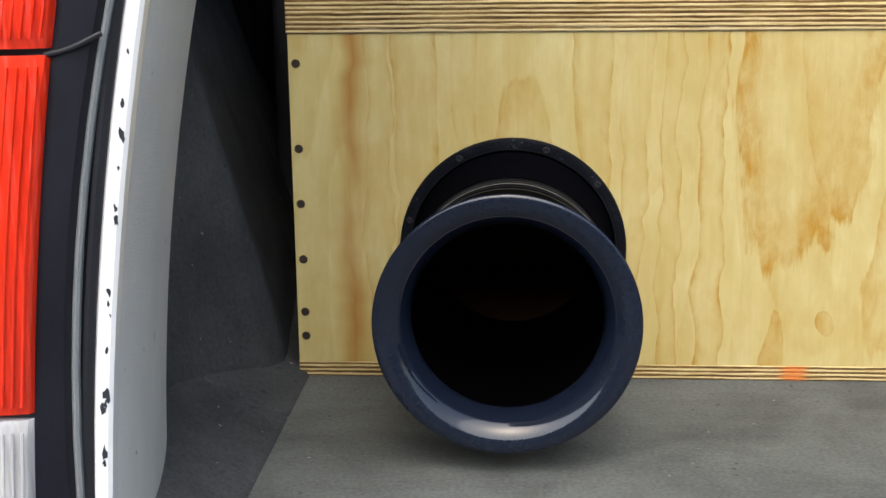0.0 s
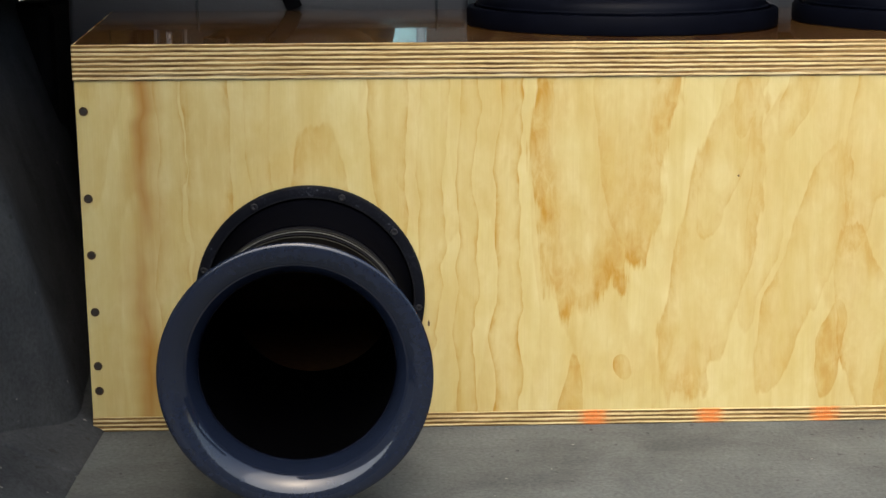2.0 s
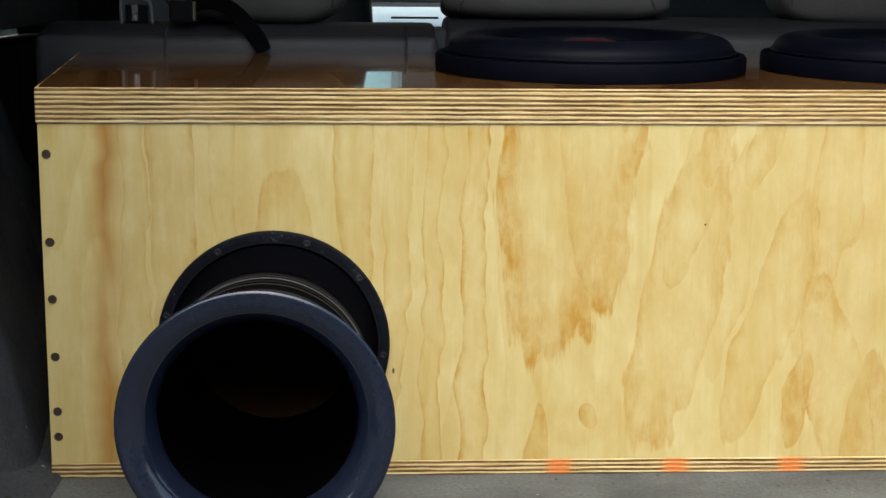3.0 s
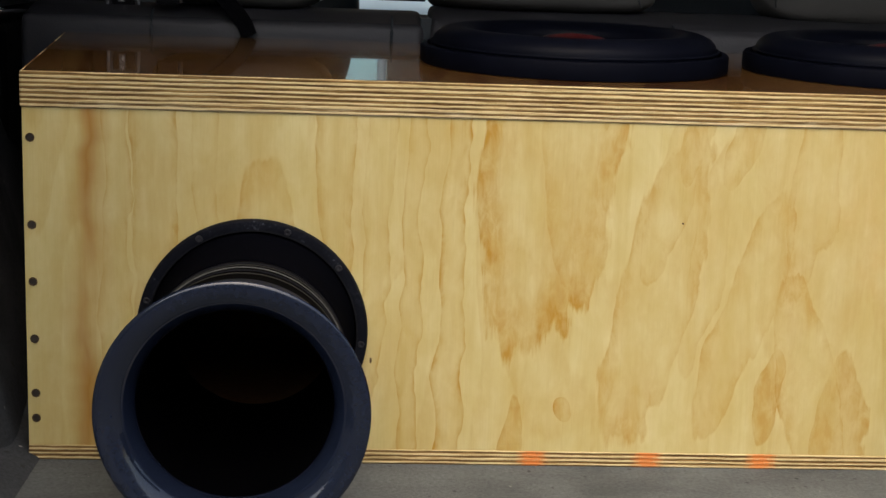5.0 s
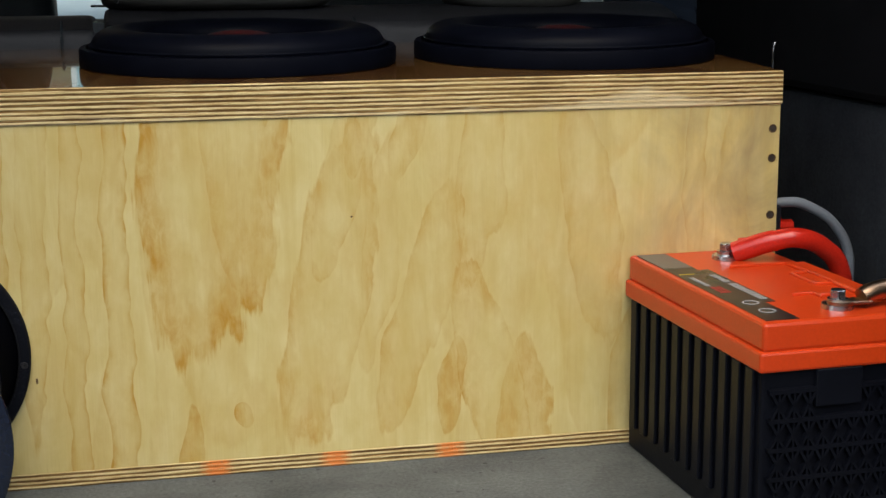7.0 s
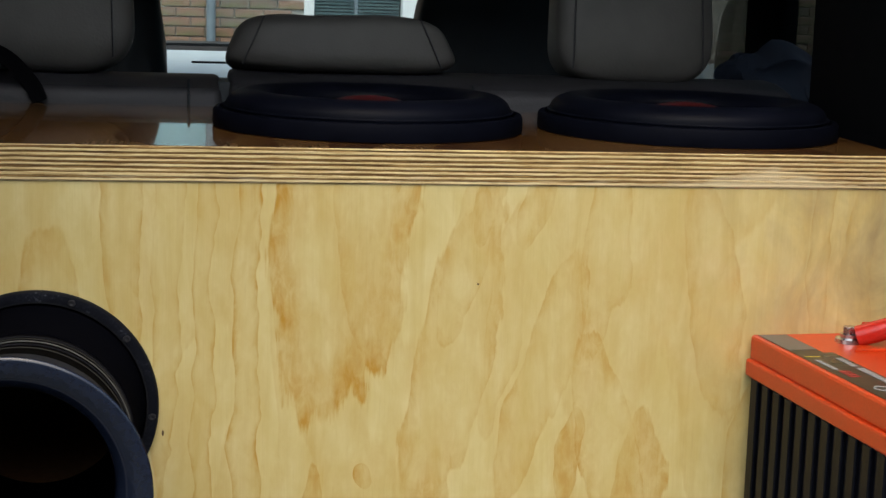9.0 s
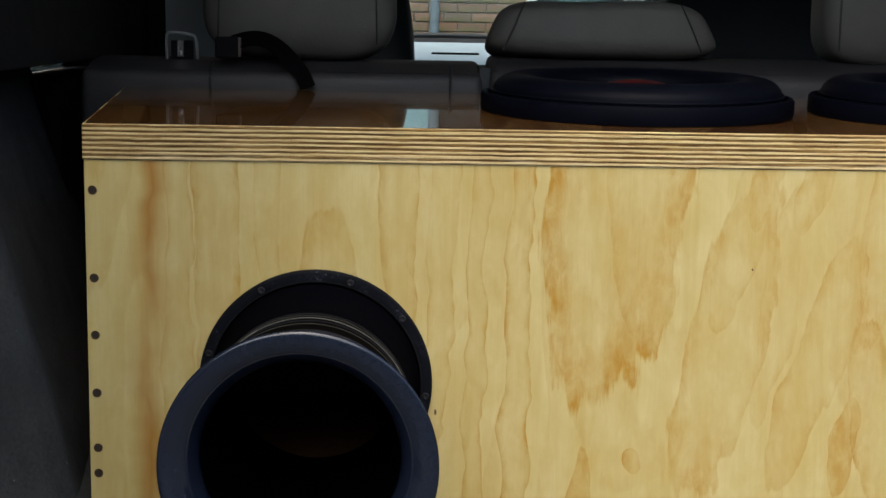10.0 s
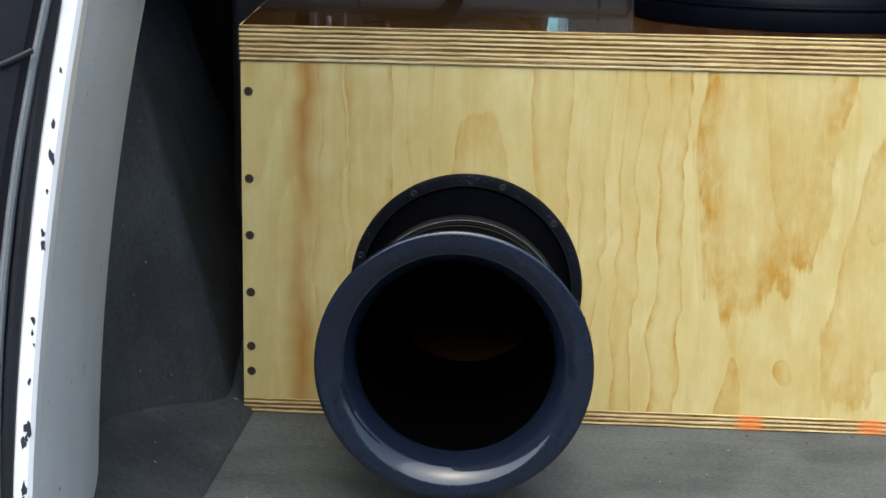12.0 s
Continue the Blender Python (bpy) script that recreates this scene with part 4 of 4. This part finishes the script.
# ---- front seats and dashboard ----
def front_seat(x):
    t = thing("front_seat", "dark leather front seat seen from behind", "car seat", (x, 1.45, 0), "front seats")
    a = cushion(0.285, 0.08, 0.46)
    part("backrest", moved(a, Matrix.Translation((0, 0.05, 0.30)) @ Matrix.Rotation(radians(-12), 4, "X")), SEAT_DARK, t, "", True)
    b = cushion(0.14, 0.055, 0.10)
    part("headrest", moved(b, Matrix.Translation((0, 0.17, 0.84)) @ Matrix.Rotation(radians(-8), 4, "X")), SEAT_DARK, t, "", True)
    c = cushion(0.26, 0.28, 0.10)
    part("seat_cushion", moved(c, Matrix.Translation((0, 0.30, -0.20))), SEAT_DARK, t, "", True)


front_seat(0.085)
front_seat(1.175)


def dashboard():
    t = thing("dashboard", "pale grey dashboard top under the windscreen", "dashboard")
    part("top", prism([(2.02, 0.05), (2.00, 0.395), (2.02, 0.425), (2.08, 0.440), (2.75, 0.492), (2.78, 0.05)], 0.22, 1.30, "x", 0.012), DASH, t)
    part("vent_slot", box(0.42, 0.55, 2.40, 2.44, 0.462, 0.470, 0.002), TRIM_DARK, t)
    w = thing("windscreen", "clear windscreen with black lower edge", "windscreen")
    g = part("pane", prism([(2.80, 0.505), (2.806, 0.505), (2.126, 1.09), (2.12, 1.09)], -0.2, 1.5, "x"), GLASS, w)
    g.visible_shadow = False
    part("black_edge", prism([(2.765, 0.480), (2.795, 0.480), (2.79, 0.503), (2.775, 0.503)], -0.2, 1.5, "x"), SEAL, w)
    part("wiper", tube([(0.05, 2.815, 0.498), (0.45, 2.812, 0.510), (0.95, 2.815, 0.500)], 0.008, 8), SEAL, w, "black wiper blade")


dashboard()


def loose_cloth():
    t = thing("blue_cloth", "crumpled dark blue cloth on the seat", "cloth")
    bm = cushion(0.085, 0.06, 0.06, 0.8, 0.8)
    for v in bm.verts:
        v.co += 0.03 * noise.noise_vector(v.co * 22)
    part("fold", moved(bm, Matrix.Translation((1.43, 0.86, 0.50))), CLOTH_BLUE, t, "", True)


loose_cloth()


# ---- car corner: trim, painted edge, seal, tail lamp ----
def strip(path_x, path_y, width, depth, mat, name, parent, label="", smooth=True, round_=0.004):
    """An upright strip that follows the body's curve: x and y by height."""
    sec = [(-width / 2 + round_, depth / 2), (width / 2 - round_, depth / 2), (width / 2, depth / 2 - round_), (width / 2, -depth / 2 + round_), (width / 2 - round_, -depth / 2), (-width / 2 + round_, -depth / 2), (-width / 2, -depth / 2 + round_), (-width / 2, depth / 2 - round_)]
    pts = [Vector((path_x(z), path_y(z), z)) for z in [-0.25 + 0.05 * k for k in range(27)]]
    bm = bmesh.new()
    rings = []
    for p in pts:
        rings.append([bm.verts.new(p + Vector((a, b, 0))) for a, b in sec])
    n = len(sec)
    for a, b in zip(rings, rings[1:]):
        for k in range(n):
            bm.faces.new((a[k], a[(k + 1) % n], b[(k + 1) % n], b[k]))
    bm.faces.new(rings[0][::-1])
    bm.faces.new(rings[-1])
    return part(name, bm, mat, parent, label, smooth)


def bend(a, b, c, shift=0.0):
    return lambda z: a * z * z + b * z + c + shift


def car_corner():
    t = thing("car_body_corner", "rear corner of a white car beside the open tailgate", "car body", kind="structure")
    lean = lambda y: (lambda z: y - 0.05 * (0.3 - z))  # noqa: E731
    white = strip(bend(0.181, 0.0115, -0.0610), lean(-0.565), 0.0165, 0.020, WHITE_PAINT, "painted_flange", t, "white painted metal edge with chipped spots", True, 0.003)
    rnd = random.Random(4)
    for z, n in ((0.455, 1), (0.415, 1), (0.385, 2), (0.362, 1), (0.325, 3), (0.258, 2), (0.245, 1), (0.212, 1), (0.178, 2), (0.163, 4), (0.128, 4)):
        side = rnd.uniform(0.001, 0.0035)
        for k in range(n):
            zz = z + rnd.uniform(-0.006, 0.006)
            ring = []
            big = rnd.uniform(0.0008, 0.0015) + 0.0012 * (k == 0 and n > 1)
            for j in range(9):
                a = 2 * math.pi * j / 9
                r = big * rnd.uniform(0.45, 1.4)
                ring.append((r * math.cos(a), 2.3 * r * math.sin(a)))
            x = 0.181 * zz * zz + 0.0115 * zz - 0.0610 + side + rnd.uniform(-0.0006, 0.0012)
            part("paint_chip", moved(prism(ring, -0.0106, -0.0098, "y"), Matrix.Translation((x, -0.565 - 0.05 * (0.3 - zz), zz))), PRIMER, white, "paint chipped to dark primer")
    strip(bend(0.215, -0.012, -0.0705), lean(-0.572), 0.0115, 0.016, SEAL, "door_seal", t, "black rubber door seal", True, 0.004)
    strip(bend(0.325, -0.075, -0.0690), lean(-0.582), 0.0058, 0.010, SEAL_GREY, "seal_lip", t, "grey lip of the seal", True, 0.002)
    # light grey trim: from the painted edge inward, as one bowed sheet with thickness
    bm = bmesh.new()
    rings = []
    for k in range(29):
        z = -0.25 + 0.05 * k
        a = Vector((0.1850 * z * z + 0.0098 * z - 0.0528, -0.557 - 0.05 * (0.3 - z), z))
        b = Vector((0.2060 * z * z + 0.0190 * z - 0.0930, -0.275, z))
        row = []
        for j in range(13):
            u = j / 12
            p = a.lerp(b, u)
            p.x += 0.010 * math.sin(math.pi * u) + 0.004 * (1 - (2 * u - 1) ** 6)
            row.append(p)
        back = [p + Vector((-0.03, 0.004, 0)) for p in row[::-1]]
        rings.append([bm.verts.new(p) for p in row + back])
    n = len(rings[0])
    for p, q in zip(rings, rings[1:]):
        for k in range(n):
            bm.faces.new((p[k], p[(k + 1) % n], q[(k + 1) % n], q[k]))
    bm.faces.new(rings[0][::-1])
    bm.faces.new(rings[-1])
    part("pillar_trim", bm, TRIM_GREY, t, "light grey grained plastic trim", True)
    # black housing between seal and lamp
    bm = bmesh.new()
    rings = []
    for k in range(27):
        z = -0.25 + 0.05 * k
        x1, x0 = 0.34 * z * z - 0.084 * z - 0.0705, 0.1635 * z * z + 0.0085 * z - 0.1095
        y = -0.592 - 0.05 * (0.3 - z)
        row = [(x1, y + 0.035), (x1, y + 0.006), (x1 - 0.004, y), (x0 + 0.010, y - 0.003), (x0, y - 0.001), (x0 - 0.12, y + 0.01), (x0 - 0.12, y + 0.05)]
        rings.append([bm.verts.new((a, b, z)) for a, b in row])
    n = len(rings[0])
    for p, q in zip(rings, rings[1:]):
        for k in range(n):
            bm.faces.new((p[k], p[(k + 1) % n], q[(k + 1) % n], q[k]))
    bm.faces.new(rings[0][::-1])
    bm.faces.new(rings[-1])
    part("lamp_housing", bm, BODY_BLACK, t, "black painted panel beside the lamp", True)
    part("panel_gap", tube([(-0.076, -0.588, 0.450), (-0.056, -0.588, 0.455), (-0.032, -0.586, 0.466)], 0.0022, 8), SEAL, t)
    # body behind, closing the corner
    part("outer_body", prism([(-0.52, 0.9), (-0.47, 0.9), (-0.47, -0.28), (-0.20, -0.29), (-0.19, -0.52), (-0.22, -0.57), (-0.52, -0.55)], -0.30, 1.05, "z", 0.01), WHITE_PAINT, t, "white painted body side")
    return t


car_corner()


def tail_lamp():
    t = thing("tail_lamp", "red car tail lamp with clear reversing lens below", "tail lamp")
    def lens(name, z0, z1, mat, label):
        bm = bmesh.new()
        rings = []
        for k in range(13):
            z = z0 + (z1 - z0) * k / 12
            x0 = 0.1635 * z * z + 0.0085 * z - 0.1085
            y = -0.598 - 0.05 * (0.3 - z)
            e = 0.004 * (1 if k in (0, 12) else 0)
            row = [(x0, y + 0.02), (x0, y + e), (x0 - 0.003, y - 0.004 + e), (x0 - 0.03, y - 0.010 + e), (x0 - 0.09, y - 0.006 + e), (x0 - 0.09, y + 0.02)]
            rings.append([bm.verts.new((a, b, z)) for a, b in row])
        n = len(rings[0])
        for p, q in zip(rings, rings[1:]):
            for k in range(n):
                bm.faces.new((p[k], p[(k + 1) % n], q[(k + 1) % n], q[k]))
        bm.faces.new(rings[0][::-1])
        bm.faces.new(rings[-1])
        ob = part(name, bm, mat, t, label, True)
        for i in range(9):
            x = lambda z: 0.1635 * z * z + 0.0085 * z - 0.1085 - 0.006 - 0.0075 * i  # noqa: E731
            y = lambda z: -0.598 - 0.05 * (0.3 - z) - 0.0075 - 0.002 * min(i, 3) / 3  # noqa: E731
            part("flute", tube([(x(z), y(z), z) for z in (z0 + 0.008, (z0 + z1) / 2, z1 - 0.008)], 0.0013, 6, 6), mat, ob)
    lens("upper_lens", 0.4555, 0.70, LENS_RED, "red ribbed lens")
    lens("middle_lens", 0.1715, 0.4505, LENS_RED, "red ribbed lens")
    lens("reversing_lens", 0.02, 0.1665, LENS_CLEAR, "clear ribbed lens")


tail_lamp()


def grab_hook():
    t = thing("cargo_hook", "small chrome hook on the cargo side trim", "hook")
    part("hook", tube([(1.404, 0.30, 0.418), (1.397, 0.298, 0.424), (1.397, 0.298, 0.460), (1.404, 0.30, 0.466)], 0.0020, 8), CHROME, t, "", True)


grab_hook()


# ---- brick building across the way ----
def building():
    Y = 10.0
    t = thing("brick_building", "brown brick building with white framed windows across the street", "building")
    for x0, x1 in ((-14, 1.28), (3.2, 16)):
        part("wall", box(x0, x1, Y + 0.012, Y + 0.3, -0.75, 1.125), MORTAR, t)
        part("wall", box(x0, x1, Y + 0.006, Y + 0.3, 1.125, 6.0), BRICK, t)
    part("wall", box(1.28, 3.2, Y + 0.012, Y + 0.3, -0.75, 0.0), BRICK, t)
    part("wall", box(1.28, 3.2, Y + 0.012, Y + 0.3, 1.9, 6.0), BRICK, t)
    w = part("window", box(1.28, 1.36, Y - 0.02, Y + 0.10, 0.0, 1.9, 0.006), WHITE_FRAME, t, "white framed window with grey blinds")
    for x0, x1 in ((2.06, 2.22), (3.10, 3.2)):
        part("frame_post", box(x0, x1, Y - 0.02, Y + 0.10, 0.0, 1.9, 0.006), WHITE_FRAME, w)
    part("frame_post", box(1.68, 1.705, Y + 0.0, Y + 0.06, 0.0, 1.9), PIPE, w)
    part("sill", box(1.24, 3.24, Y - 0.06, Y + 0.12, -0.05, 0.0), WHITE_FRAME, w)
    part("pane", box(1.36, 3.1, Y + 0.115, Y + 0.12, 0.0, 1.9), GLASS, w)
    # Near-black sheet stands in for the shade of the room behind the blinds.
    part("unlit_room_sheet", box(1.30, 3.2, Y + 0.26, Y + 0.30, 0.0, 1.9), TRIM_DARK, w)
    slat = box(0, 1, -0.012, 0.012, -0.0012, 0.0012)
    slat.transform(Matrix.Rotation(radians(35), 4, "X"))
    first = part("slat", moved(slat, Matrix.Diagonal((0.70, 1, 1, 1))), BLIND, w)
    first.location = (1.36, Y + 0.15, 0.20)
    for x, sx in ((1.36, 1.0), (2.22, 1.257)):
        for k in range(32):
            if x == 1.36 and k == 0:
                continue
            o = new("slat", first.data)
            o.parent = w
            o.location, o.scale = (x, Y + 0.15, 0.20 + k * 0.026), (sx, 1, 1)
    # Added pale slats, never in view: they put a bright patch in the varnish.
    up = part("window", box(0.08, 0.12, Y - 0.02, Y + 0.005, 1.35, 2.45), WHITE_FRAME, t, "added pale slatted panel, out of view, mirrored in the box top")
    part("frame_post", box(1.14, 1.19, Y - 0.02, Y + 0.005, 1.35, 2.45), WHITE_FRAME, up)
    part("sill", box(0.06, 1.21, Y - 0.05, Y + 0.005, 1.30, 1.35), WHITE_FRAME, up)
    for k in range(36):
        part("slat", box(0.12, 0.60, Y - 0.012, Y + 0.002, 1.355 + k * 0.030, 1.377 + k * 0.030), PALE_REFLECTED, up)
    # Dark panel added to keep the rest of that reflection dim.
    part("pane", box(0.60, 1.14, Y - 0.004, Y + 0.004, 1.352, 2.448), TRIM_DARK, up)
    pipe = thing("drain_pipe", "blue grey drain pipe on the brick wall", "pipe")
    part("pipe", moved(disc(0.036, -0.75, 5.5, 20, "z"), Matrix.Translation((0.557, Y - 0.05, 0))), PIPE, pipe, "", True)
    for z in (0.3, 1.9):
        part("bracket", box(0.515, 0.60, Y - 0.09, Y + 0.01, z, z + 0.03), PIPE, pipe)
    brick = box(-0.1075, 0.1075, -0.012, 0.04, -0.0325, 0.0325, 0.004, 1)
    one = part("brick", brick, BRICK, t)
    one.location = (-1.4, Y, 0.02)
    rnd = random.Random(3)
    for row in range(15):
        z = 0.02 + row * 0.075
        for x0, x1 in ((-1.4, 1.20), (3.35, 5.9)):
            x = x0 + (0.1125 if row % 2 else 0.0)
            while x < x1:
                if not (row == 0 and x == -1.4):
                    o = new("brick", one.data)
                    o.parent = t
                    o.location = (x, Y + rnd.uniform(-0.003, 0.003), z)
                x += 0.225


building()
